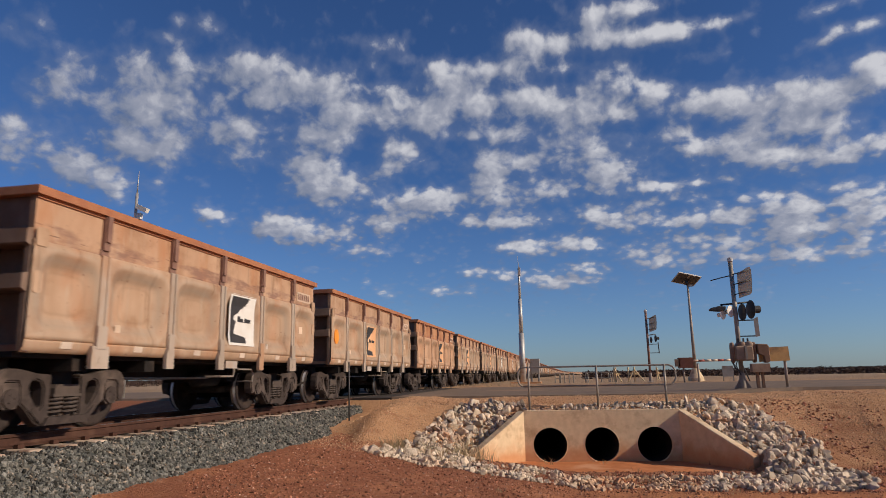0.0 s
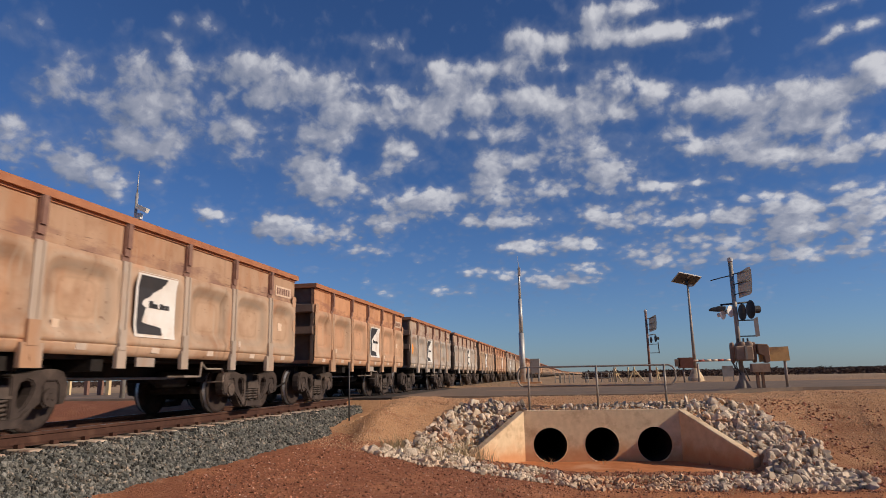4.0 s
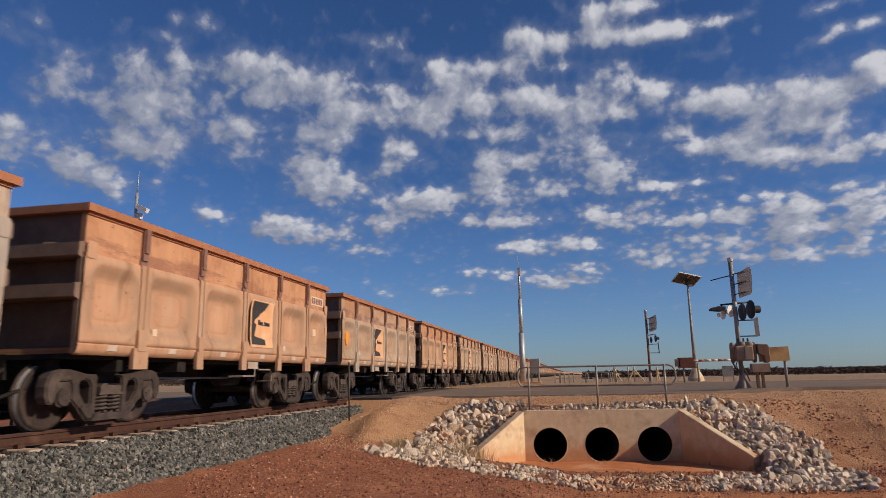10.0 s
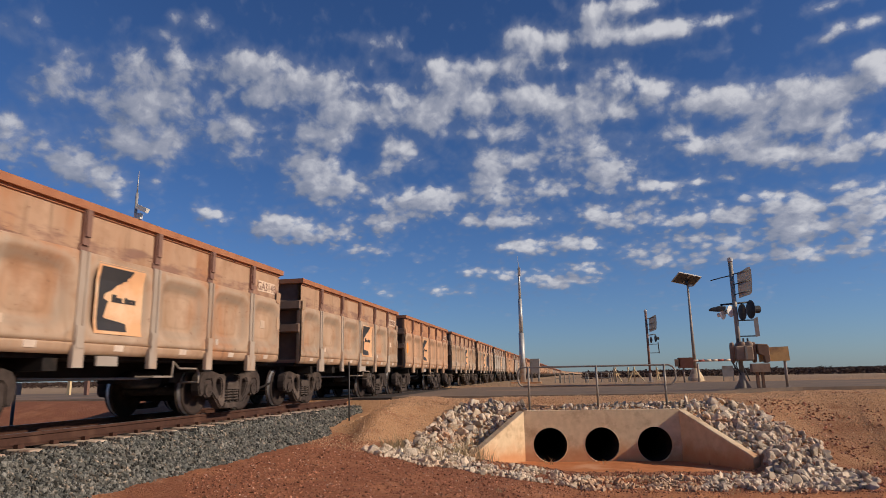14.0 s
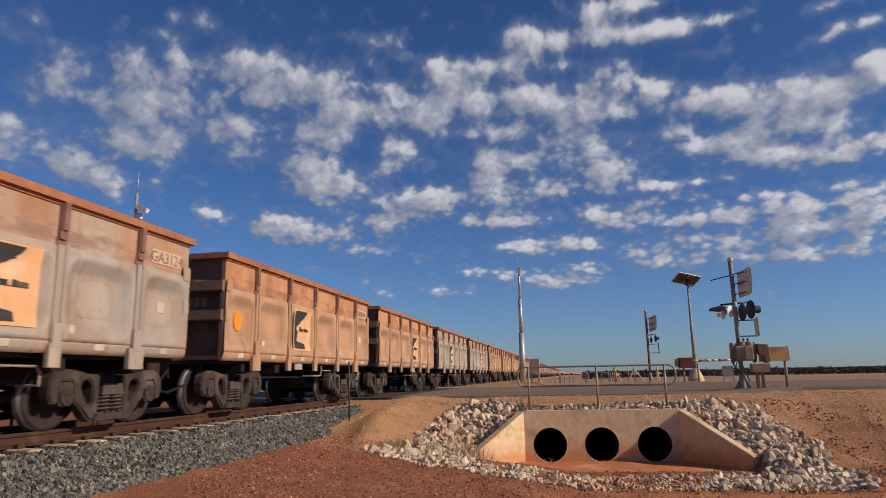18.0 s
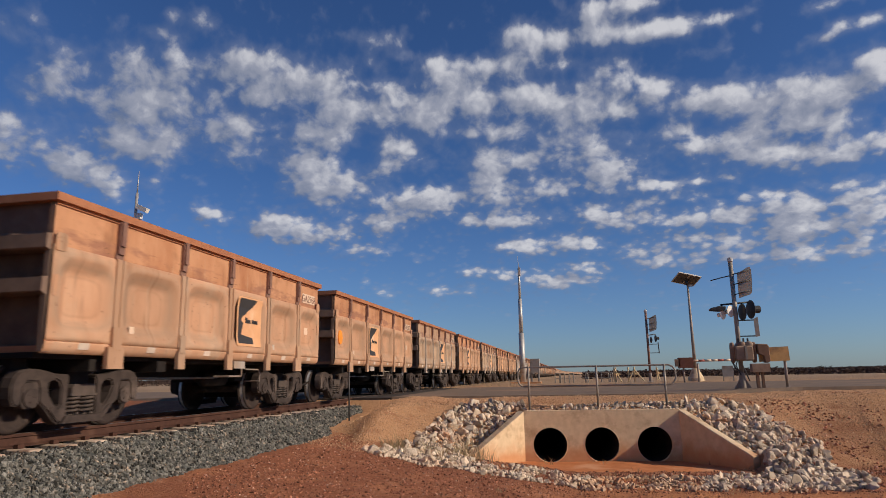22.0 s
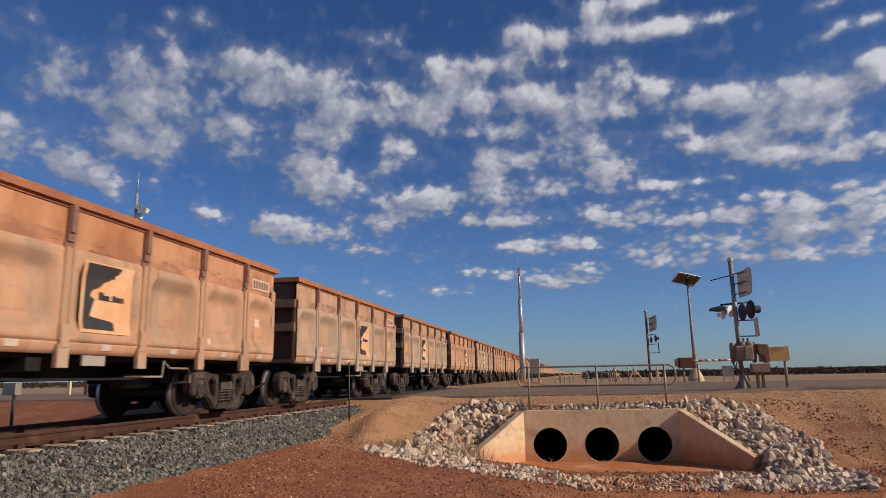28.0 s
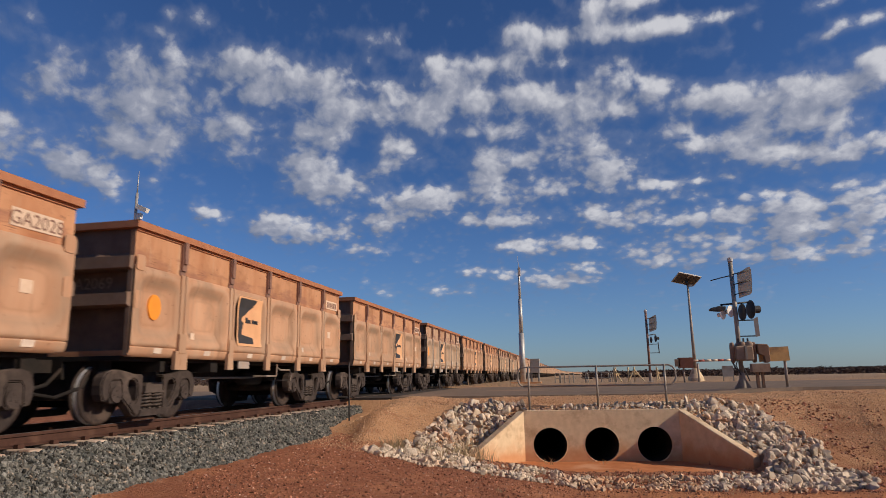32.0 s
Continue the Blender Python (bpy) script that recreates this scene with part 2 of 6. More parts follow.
def ground_sheet():
    xs, ys = lines(-7.5, 9.0, 0.11, -4300, 4300), lines(6.0, 21.0, 0.11, -4300, 4600)
    me = bpy.data.meshes.new("ground")
    verts = [(x, y, ground_z(x, y)) for y in ys for x in xs]
    nx = len(xs)
    quads = [(j * nx + i, j * nx + i + 1, (j + 1) * nx + i + 1, (j + 1) * nx + i) for j in range(len(ys) - 1) for i in range(nx - 1)]

    def behind_headwall(q):
        """The steep faces that the headwall replaces."""
        x, y, z = verts[q[0]]
        return -1.6 < x < 3.0 and 17.0 < y < 18.2 and max(verts[k][2] for k in q) - min(verts[k][2] for k in q) > 0.45
    me.from_pydata(verts, [], [q for q in quads if not behind_headwall(q)])
    me.shade_smooth()
    me.materials.append(EARTH)
    return tagged(new("ground", me), "red earth and pale gravel ground of a dry plain", "ground", kind="structure")


def earth_material():
    """Red earth below, tan gravel on the road bank, sandy plain far off."""
    ma = bpy.data.materials.new("red_earth")
    ma.use_nodes = True
    N, L = ma.node_tree.nodes, ma.node_tree.links
    bs = N["Principled BSDF"]
    bs.inputs["Roughness"].default_value, bs.inputs["Specular IOR Level"].default_value = 0.95, 0.08
    pos = N.new("ShaderNodeTexCoord").outputs["Object"]
    sep = N.new("ShaderNodeSeparateXYZ")
    L.new(pos, sep.inputs[0])

    def noise_at(sc, detail=6.0):
        n = N.new("ShaderNodeTexNoise")
        n.inputs["Scale"].default_value, n.inputs["Detail"].default_value, n.inputs["Roughness"].default_value = sc, detail, 0.65
        L.new(pos, n.inputs["Vector"])
        return n.outputs["Fac"]

    def rng(fac, lo, hi, a=0.0, b=1.0):
        r = N.new("ShaderNodeMapRange")
        for i, v in ((1, lo), (2, hi), (3, a), (4, b)):
            r.inputs[i].default_value = v
        L.new(fac, r.inputs[0])
        return r.outputs[0]

    def math_(op, a, b):
        n = N.new("ShaderNodeMath")
        n.operation = op
        for sock, val in zip(n.inputs, (a, b)):
            if isinstance(val, (int, float)):
                sock.default_value = val
            else:
                L.new(val, sock)
        return n.outputs[0]

    def mixed(fac, a, b):
        mx = N.new("ShaderNodeMix")
        mx.data_type = "RGBA"
        L.new(fac, mx.inputs[0])
        for sock, val in ((mx.inputs[6], a), (mx.inputs[7], b)):
            if isinstance(val, tuple):
                sock.default_value = (*val, 1)
            else:
                L.new(val, sock)
        return mx.outputs[2]

    vor = N.new("ShaderNodeTexVoronoi")
    vor.inputs["Scale"].default_value = 22
    L.new(pos, vor.inputs["Vector"])
    grain = noise_at(30, 5)
    red = mixed(rng(grain, 0.35, 0.65), (0.255, 0.096, 0.051), (0.36, 0.148, 0.080))
    red = mixed(rng(noise_at(1.1), 0.5, 0.7), red, (0.46, 0.20, 0.10))
    tan = mixed(rng(grain, 0.35, 0.65), (0.465, 0.242, 0.116), (0.615, 0.362, 0.190))
    tan = mixed(rng(noise_at(1.5), 0.55, 0.72), tan, (0.36, 0.165, 0.08))
    sand = mixed(rng(noise_at(0.02), 0.4, 0.6), (0.44, 0.31, 0.19), (0.36, 0.24, 0.145))
    # the bank is gravelled above the earth around it
    edge = math_("ADD", sep.outputs[2], rng(noise_at(1.3), 0.3, 0.7, -0.07, 0.07))
    base = math_("MULTIPLY", rng(sep.outputs[0], -5.9, 0.1), -0.80)
    bank = rng(math_("SUBTRACT", edge, base), -0.73, -0.62)
    bank = math_("MULTIPLY", bank, rng(sep.outputs[1], 13.4, 14.4))
    bank = math_("MULTIPLY", bank, rng(sep.outputs[0], -10.4, -9.6))
    col = mixed(bank, red, tan)
    col = mixed(rng(noise_at(7.0, 8.0), 0.50, 0.74, 0.0, 0.30), col, (0.20, 0.085, 0.045))
    col = mixed(rng(noise_at(11.0, 8.0), 0.56, 0.76, 0.0, 0.5), col, (0.56, 0.36, 0.23))
    bare = math_("MULTIPLY", rng(sep.outputs[0], 3.8, 5.4), rng(sep.outputs[1], 20.5, 18.5))
    col = mixed(math_("MULTIPLY", bare, rng(noise_at(0.9), 0.38, 0.62, 0.30, 0.90)), col, (0.305, 0.138, 0.070))
    wash = math_("MULTIPLY", rng(sep.outputs[0], -1.5, 1.5), math_("MULTIPLY", rng(sep.outputs[1], 14.6, 13.2), rng(noise_at(0.7), 0.30, 0.55, 0.35, 0.9)))
    col = mixed(wash, col, (0.58, 0.25, 0.110))
    col = mixed(rng(sep.outputs[1], 26, 50), col, sand)
    col = mixed(rng(sep.outputs[0], -23, -30), col, sand)
    L.new(mixed(rng(vor.outputs["Color"], 0.1, 0.9, 0.0, 0.10), col, (0.16, 0.075, 0.045)), bs.inputs["Base Color"])
    bp = N.new("ShaderNodeBump")
    bp.inputs["Strength"].default_value, bp.inputs["Distance"].default_value = 1.0, 0.05
    L.new(math_("ADD", noise_at(18, 8), math_("MULTIPLY", vor.outputs["Distance"], 0.25)), bp.inputs["Height"])
    L.new(bp.outputs[0], bs.inputs["Normal"])
    return ma


EARTH = earth_material()
ground_sheet()

# The road over the crossing: compacted grey gravel, a low slab laid into the bank.
ROAD = surf("dusty_road", (0.245, 0.178, 0.126), (0.180, 0.133, 0.097), 3, (0.32, 0.205, 0.130), 0.25, 0.35, rough=0.95, bump=0.2, bump_scale=25)


def road():
    bm = bmesh.new()
    xs = [-400, -120, -40, -14, -10.2]
    xr = [-5.8, -4, -2, 0, 3, 4, 5, 6, 7, 10, 16, 30, 80, 400]
    for row in (xs, xr):
        prev = None
        for x in row:
            near, far = 21.0 + 1.5 * ss(2, 8, x) + 2.2 * ss(-10.0, -14.0, x), 36.8 + 0.02 * abs(x)
            cols = [bm.verts.new((x, y, z + 0.10 * ss(3.5, 6.5, x))) for y, z in ((near - 0.05, -0.14), (near, 0.02), ((near + far) / 2, 0.05), (far, 0.02), (far + 0.4, -0.12))]
            if prev:
                for i in range(4):
                    bm.faces.new((prev[i], cols[i], cols[i + 1], prev[i + 1]))
            prev = cols
    return tagged(part("road", bm, ROAD), "dusty grey gravel road over the level crossing", "road", kind="structure")


road()
box_bm = boxes((-10.2, -8.86, 21, 37.0, -0.15, 0.0), (-8.62, -7.38, 21, 37.0, -0.15, 0.0), (-7.14, -5.8, 21, 37.0, -0.15, 0.0))
tagged(part("crossing_panel", box_bm, DARK_BALLAST), "grey crossing panels laid between and beside the rails", "crossing", kind="structure")


# ---- the track ----
BEND_Y, BEND_RATE = 435.0, 1.53e-4


def track_at(y):
    """The track's middle and its heading in degrees; far off it bends to the right."""
    d = max(0.0, y - BEND_Y)
    return TRACK_X + BEND_RATE * d * d, -math.degrees(math.atan(2 * BEND_RATE * d))


def swept(outline, y0, y1):
    """An outline across the track, drawn along it."""
    ys = [y0, *[v for v in range(int(BEND_Y), int(y1), 40) if v > y0], y1]
    bm = bmesh.new()
    rings = [[bm.verts.new((track_at(y)[0] + u, y, v)) for u, v in outline] for y in ys]
    n = len(outline)
    for a, b in zip(rings, rings[1:]):
        for i in range(n):
            bm.faces.new((a[i], a[(i + 1) % n], b[(i + 1) % n], b[i]))
    bm.faces.new(rings[0][::-1])
    bm.faces.new(rings[-1])
    bmesh.ops.recalc_face_normals(bm, faces=bm.faces[:])
    return bm


def rail_mesh(x, y0, y1, name, label):
    foot = [(-0.075, -0.172), (0.075, -0.172), (0.075, -0.158), (0.012, -0.14), (0.012, -0.05), (0.037, -0.04), (0.037, -0.012), (0.028, 0.0), (-0.028, 0.0), (-0.037, -0.012), (-0.037, -0.04), (-0.012, -0.05), (-0.012, -0.14), (-0.075, -0.158)]
    ob = part(name, swept([(x + u, v) for u, v in foot], y0, y1), RAIL_SIDE)
    ob.data.materials.append(STEEL)
    for f in ob.data.polygons:
        if f.normal.z > 0.9 and f.center.z > -0.005:
            f.material_index = 1
    return tagged(ob, label, "rail", "rails", "structure")


for sx in (-0.75, 0.75):
    rail_mesh(sx, -650, 1600, "rail", "rusty steel rail with a bright worn head")
BED = [(-2.15, -0.8), (2.15, -0.8), (1.35, -0.24), (-1.35, -0.24)]
ballast_bm = swept(BED, -650, 20.6)
far_bed = bpy.data.meshes.new("far_bed")
swept(BED, 37.4, 1600).to_mesh(far_bed)
ballast_bm.from_mesh(far_bed)
bpy.data.meshes.remove(far_bed)
ballast = tagged(part("ballast_bed", ballast_bm, BALLAST), "blue-grey crushed stone ballast under the track", "ballast", kind="structure")


def rock_shapes(n, seed, rough=0.3, sub=1):
    """Angular stones of unit size, as vertex and face lists."""
    rnd = random.Random(seed)
    out = []
    for _ in range(n):
        bm = bmesh.new()
        bmesh.ops.create_icosphere(bm, subdivisions=sub, radius=1.0)
        off = Vector((rnd.uniform(-50, 50), rnd.uniform(-50, 50), rnd.uniform(-50, 50)))
        cuts = [(Vector((rnd.gauss(0, 1), rnd.gauss(0, 1), rnd.gauss(0, 1))).normalized(), rnd.uniform(0.32, 0.72)) for _ in range(11)]
        st = (rnd.uniform(1.1, 1.7), rnd.uniform(1.0, 1.4), rnd.uniform(0.75, 1.15))
        for v in bm.verts:
            for nrm, dd in cuts:
                over = v.co.dot(nrm) - dd
                if over > 0:
                    v.co -= nrm * over
            v.co *= 1 + rough * 0.5 * noise.noise(v.co * 1.3 + off)
            v.co = Vector((v.co.x * st[0], v.co.y * st[1], v.co.z * st[2]))
        bm.verts.ensure_lookup_table()
        out.append(([v.co.copy() for v in bm.verts], [tuple(v.index for v in f.verts) for f in bm.faces]))
        bm.free()
    return out


def broken_shapes(n, seed):
    """Sharp-edged quarried stones of unit size: hulls of a few scattered corners."""
    rd = random.Random(seed)
    out = []
    for _ in range(n):
        bm = bmesh.new()
        st = (rd.uniform(1.05, 1.5), rd.uniform(0.85, 1.15), rd.uniform(0.6, 0.95))
        for _ in range(rd.randint(10, 15)):
            v = Vector((rd.gauss(0, 1), rd.gauss(0, 1), rd.gauss(0, 1))).normalized() * rd.uniform(0.85, 1.1)
            bm.verts.new((v.x * st[0], v.y * st[1], v.z * st[2]))
        bmesh.ops.convex_hull(bm, input=bm.verts[:])
        bmesh.ops.delete(bm, geom=[v for v in bm.verts if not v.link_faces], context="VERTS")
        bmesh.ops.bevel(bm, geom=bm.edges[:], offset=0.06, segments=1, affect="EDGES")
        bm.verts.ensure_lookup_table()
        bm.verts.index_update()
        out.append(([v.co.copy() for v in bm.verts], [tuple(v.index for v in f.verts) for f in bm.faces]))
        bm.free()
    return out


def scatter(name, shapes, places, material, label, category):
    """Many small stones joined into one sheet of stuff; places are (position, size)."""
    rnd = random.Random(7)
    verts, faces = [], []
    for q, s in places:
        vs, fs = rnd.choice(shapes)
        m = Euler((rnd.uniform(0, 6.3), rnd.uniform(0, 6.3), rnd.uniform(0, 6.3))).to_matrix() * s
        b = len(verts)
        verts += [tuple(m @ v + Vector(q)) for v in vs]
        faces += [tuple(b + i for i in f) for f in fs]
    me = bpy.data.meshes.new(name)
    me.from_pydata(verts, [], faces)
    me.materials.append(material)
    return tagged(new(name, me), label, category, kind="stuff")


def ballast_z(x):
    d = abs(x - TRACK_X)
    return -0.24 if d < 1.35 else -0.24 - 0.7 * (d - 1.35)


PEBBLES = rock_shapes(14, 3)
rnd = random.Random(11)
spots = []
for _ in range(17500):
    y = 5.0 + 16.5 * rnd.random() ** 1.3
    x = rnd.uniform(-6.83, -5.60 + 0.22 * noise.noise((0, y * 1.3, 0)))
    spots.append(((x, y, ballast_z(x) + rnd.uniform(-0.01, 0.02)), 0.015 + 0.027 * rnd.random() ** 1.3))
scatter("ballast_stones", PEBBLES, spots, BALLAST, "blue-grey crushed ballast stones on the track shoulder", "ballast")
spots = []
for _ in range(9000):
    y, x = 4.0 + 17.0 * rnd.random(), rnd.uniform(-9.4, -6.68)
    if abs((y - 7.60) / 0.604 - round((y - 7.60) / 0.604)) * 0.604 > 0.125:
        spots.append(((x, y, -0.215 if abs(abs(x - TRACK_X) - 0.75) > 0.1 else -0.235), rnd.uniform(0.016, 0.034)))
scatter("crib_stones", PEBBLES, spots, DARK_BALLAST, "dark stones between the sleepers, deepened in colour for shade under the wagons", "ballast")
spots = []
for _ in range(50000):
    y = 7.0 + 11.0 * rnd.random() ** 1.15
    x = rnd.uniform(max(-5.75, -0.62 * y), 0.55 * y)
    banked = y > 14.2 and ground_z(x, y) + 0.8 * min(1.0, max(0.0, (x + 5.9) / 6.0)) > -0.66
    if not in_outlet(x, y) and not banked and not (x > 0.3 and y < 13.2 and rnd.random() < 0.8):
        spots.append(((x, y, ground_z(x, y)), 0.008 + 0.022 * rnd.random() ** 3.2))
scatter("red_pebbles", PEBBLES, spots, RED_STONE, "small red pebbles strewn over the bare earth", "pebbles")
spots = []
for _ in range(42000):
    x, y = rnd.uniform(-6, 12), rnd.uniform(14.0, 22.0)
    z = ground_z(x, y)
    if z > -1.12 and x < 0.52 * y and not in_outlet(x, y):
        spots.append(((x, y, z), 0.007 + 0.018 * rnd.random() ** 2.2))
scatter("bank_gravel", PEBBLES, spots, GRAVEL, "tan gravel on the road bank", "gravel")

spots = []
for _ in range(5200):
    x, y = rnd.uniform(3.8, 10.5), rnd.uniform(14.0, 20.0)
    if x < 0.52 * y and noise.noise((x * 0.9, y * 0.9, 21)) > rnd.uniform(-0.3, 0.3):
        spots.append(((x, y, ground_z(x, y)), 0.012 + 0.04 * rnd.random() ** 2.5))
scatter("earth_clods", PEBBLES, spots, RED_STONE, "loose clods of red-brown earth on the bank", "clods")

# concrete sleepers
sleepers = empty("sleepers", pose(0, 0, 0), "pale dusty concrete railway sleepers lying in ballast", "sleepers", kind="structure")
sl = prism(bmesh.new(), [(-1.17, -0.36), (1.17, -0.36), (1.15, -0.195), (0.55, -0.174), (-0.55, -0.174), (-1.15, -0.195)], "y", -0.13, 0.13)
first_sleeper = part("sleeper", sl, SLEEPER, sleepers, bevel=0.015)
first_sleeper.matrix_basis = pose(TRACK_X, 1.0, 0.0)
CLIP = boxes((0.085, 0.15, -0.05, 0.05, -0.19, -0.13), (-0.15, -0.085, -0.05, 0.05, -0.19, -0.13))
clip_first = part("rail_clip", CLIP, RAIL_SIDE, sleepers)
clip_first.matrix_basis = pose(TRACK_X + 0.75, 1.0, 0.0)
SLEEPER_STEP, SLEEPER_Y0 = 0.604, 7.60
for k in range(-11, 23):
    y = SLEEPER_Y0 + k * SLEEPER_STEP
    piece("sleeper", first_sleeper.data, sleepers, pose(TRACK_X, y, 0.0))
    piece("rail_clip", clip_first.data, sleepers, pose(TRACK_X + 0.75, y, 0.0))
    piece("rail_clip", clip_first.data, sleepers, pose(TRACK_X - 0.75, y, 0.0))


# ---- the ore train ----
def paint(name, c1, c2, c3, amount, rand=0.10, worn=None, smear=None):
    """Weathered wagon paint; worn is the paler rubbed colour, also darkened to paint relief shade round the pressed
    squares and folds.
    """
    ma = surf(name, c1, c2, 2.6, c3, 1.1, amount, rough=0.75, bump=0.08, bump_scale=9, stretch=(1, 1, 0.38), rand=rand)
    if worn:
        N, L = ma.node_tree.nodes, ma.node_tree.links
        bs = N["Principled BSDF"]
        sep = N.new("ShaderNodeSeparateXYZ")
        L.new(N.new("ShaderNodeTexCoord").outputs["Object"], sep.inputs[0])

        def calc(op, p_, q_=0.0):
            n = N.new("ShaderNodeMath")
            n.operation = op
            for sock, val in zip(n.inputs, (p_, q_)):
                if isinstance(val, (int, float)):
                    sock.default_value = val
                else:
                    L.new(val, sock)
            return n.outputs[0]

        grain = N.new("ShaderNodeTexNoise")
        grain.inputs["Scale"].default_value, grain.inputs["Detail"].default_value = 3.5, 5.0
        gy = calc("POWER", calc("DIVIDE", calc("ABSOLUTE", sep.outputs[1]), 0.64), 4.0)
        gz = calc("POWER", calc("DIVIDE", calc("ABSOLUTE", calc("SUBTRACT", sep.outputs[2], 1.79)), 0.48), 4.0)
        ring = calc("POWER", calc("ADD", gy, gz), 0.25)
        ring = calc("ADD", ring, calc("MULTIPLY", calc("SUBTRACT", grain.outputs["Fac"], 0.5), 0.12))

        def stripe(mid, half, strength):
            d_ = calc("SUBTRACT", 1.0, calc("MINIMUM", 1.0, calc("DIVIDE", calc("ABSOLUTE", calc("SUBTRACT", ring, mid)), half)))
            return calc("MULTIPLY", calc("MULTIPLY", d_, strength), calc("ADD", 0.35, grain.outputs["Fac"]))

        def over(col, fac, tone):
            mx = N.new("ShaderNodeMix")
            mx.data_type = "RGBA"
            L.new(fac, mx.inputs[0])
            L.new(col, mx.inputs[6])
            mx.inputs[7].default_value = (*tone, 1)
            return mx.outputs[2]

        col = bs.inputs["Base Color"].links[0].from_socket
        col = over(col, stripe(1.16, 0.14, 0.40), worn)
        # shade of the bevel and inner fold, and a brighter inner square, painted in
        col = over(col, stripe(0.86, 0.26, 0.66), tuple(0.70 * v for v in worn))
        col = over(col, stripe(0.56, 0.07, 0.30), tuple(0.62 * v for v in c2))
        col = over(col, stripe(0.0, 0.54, 0.50), tuple(min(1.0, 1.10 * v) for v in c1))
        oi = N.new("ShaderNodeObjectInfo")

        def spread(scale_y, scale_z, detail):
            """Noise drawn out along z, other on each sheet."""
            cx = N.new("ShaderNodeCombineXYZ")
            L.new(calc("MULTIPLY", sep.outputs[1], scale_y), cx.inputs[0])
            L.new(calc("MULTIPLY", sep.outputs[2], scale_z), cx.inputs[1])
            L.new(calc("MULTIPLY", oi.outputs["Random"], 57.0), cx.inputs[2])
            n = N.new("ShaderNodeTexNoise")
            n.inputs["Scale"].default_value, n.inputs["Detail"].default_value, n.inputs["Roughness"].default_value = 1.0, detail, 0.6
            L.new(cx.outputs[0], n.inputs["Vector"])
            return n.outputs["Fac"]

        def above(fac, lo, hi, top):
            r = N.new("ShaderNodeMapRange")
            for i, v in ((1, lo), (2, hi), (3, 0.0), (4, top)):
                r.inputs[i].default_value = v
            L.new(fac, r.inputs[0])
            return r.outputs[0]

        col = over(col, above(spread(1.3, 1.5, 6.0), 0.52, 0.70, 0.6), tuple(0.62 * v for v in c3))
        col = over(col, above(spread(5.0, 0.55, 3.0), 0.60, 0.72, 0.5), tuple(0.45 * v for v in c2))
        col = over(col, above(spread(9.0, 0.7, 3.0), 0.60, 0.70, 0.45), worn)
        col = over(col, above(spread(14.0, 12.0, 3.0), 0.66, 0.72, 0.6), (0.17, 0.085, 0.055))
        if smear:
            # old paint flakes off in a ragged band along the foot of the upper sheets
            reach = calc("ADD", 2.47, calc("MULTIPLY", spread(0.55, 0.2, 2.0), 0.36))
            low = above(calc("SUBTRACT", calc("ADD", reach, calc("MULTIPLY", spread(2.2, 7.0, 6.0), 0.16)), sep.outputs[2]), 0.06, 0.10, 1.0)
            ragged = above(spread(1.5, 4.5, 6.0), 0.44, 0.60, 0.80)
            col = over(col, calc("MULTIPLY", low, ragged), smear)
            col = over(col, calc("MULTIPLY", low, above(spread(2.6, 26.0, 4.0), 0.62, 0.68, 0.7)), tuple(0.5 * v for v in smear))
        L.new(col, bs.inputs["Base Color"])
    return ma


TAN = paint("dusty_tan_paint", (0.49, 0.335, 0.225), (0.385, 0.245, 0.150), (0.44, 0.215, 0.110), 0.5, worn=(0.44, 0.365, 0.28))
RUST = paint("rust_dusted_paint", (0.55, 0.322, 0.195), (0.455, 0.245, 0.138), (0.48, 0.325, 0.215), 0.42, worn=(0.45, 0.315, 0.21))
GREY = paint("weathered_grey_paint", (0.44, 0.372, 0.305), (0.37, 0.295, 0.230), (0.45, 0.275, 0.170), 0.6, worn=(0.42, 0.41, 0.38))
UPPER = paint("dusted_upper_band", (0.50, 0.325, 0.210), (0.42, 0.255, 0.155), (0.42, 0.205, 0.105), 0.45, 0.08, worn=(0.50, 0.37, 0.26), smear=(0.235, 0.130, 0.098))
UPPER_RUST = paint("rust_dusted_upper_band", (0.57, 0.30, 0.163), (0.48, 0.24, 0.125), (0.40, 0.175, 0.085), 0.5, 0.08, worn=(0.50, 0.33, 0.21), smear=(0.30, 0.140, 0.090))
UPPER_GREY = paint("dusted_grey_upper_band", (0.47, 0.365, 0.28), (0.39, 0.285, 0.205), (0.43, 0.235, 0.135), 0.55, 0.08, worn=(0.48, 0.43, 0.38), smear=(0.27, 0.165, 0.130))
RIB_GREY = paint("pale_grey_rib_paint", (0.42, 0.365, 0.31), (0.35, 0.285, 0.23), (0.40, 0.25, 0.155), 0.45)
RIB_RUST = paint("rust_dusted_rib_paint", (0.47, 0.295, 0.185), (0.40, 0.235, 0.140), (0.42, 0.31, 0.22), 0.45)
RIM = surf("rust_red_rim", (0.42, 0.185, 0.095), (0.34, 0.14, 0.072), 5, (0.30, 0.12, 0.07), 0.8, 0.4, rough=0.8, bump=0.1)
POST = surf("dark_brown_post", (0.20, 0.11, 0.085), (0.26, 0.15, 0.11), 6, rough=0.8, bump=0.1)
RIB = paint("pale_rib_paint", (0.43, 0.355, 0.285), (0.37, 0.285, 0.215), (0.39, 0.225, 0.13), 0.45)
SPRING = surf("dusty_spring_steel", (0.11, 0.085, 0.07), (0.075, 0.058, 0.048), 9, rough=0.8, bump=0.1)
END_MARK = surf("faded_end_lettering", (0.42, 0.30, 0.22), (0.34, 0.24, 0.17), 6, rough=0.8, bump=0.03)
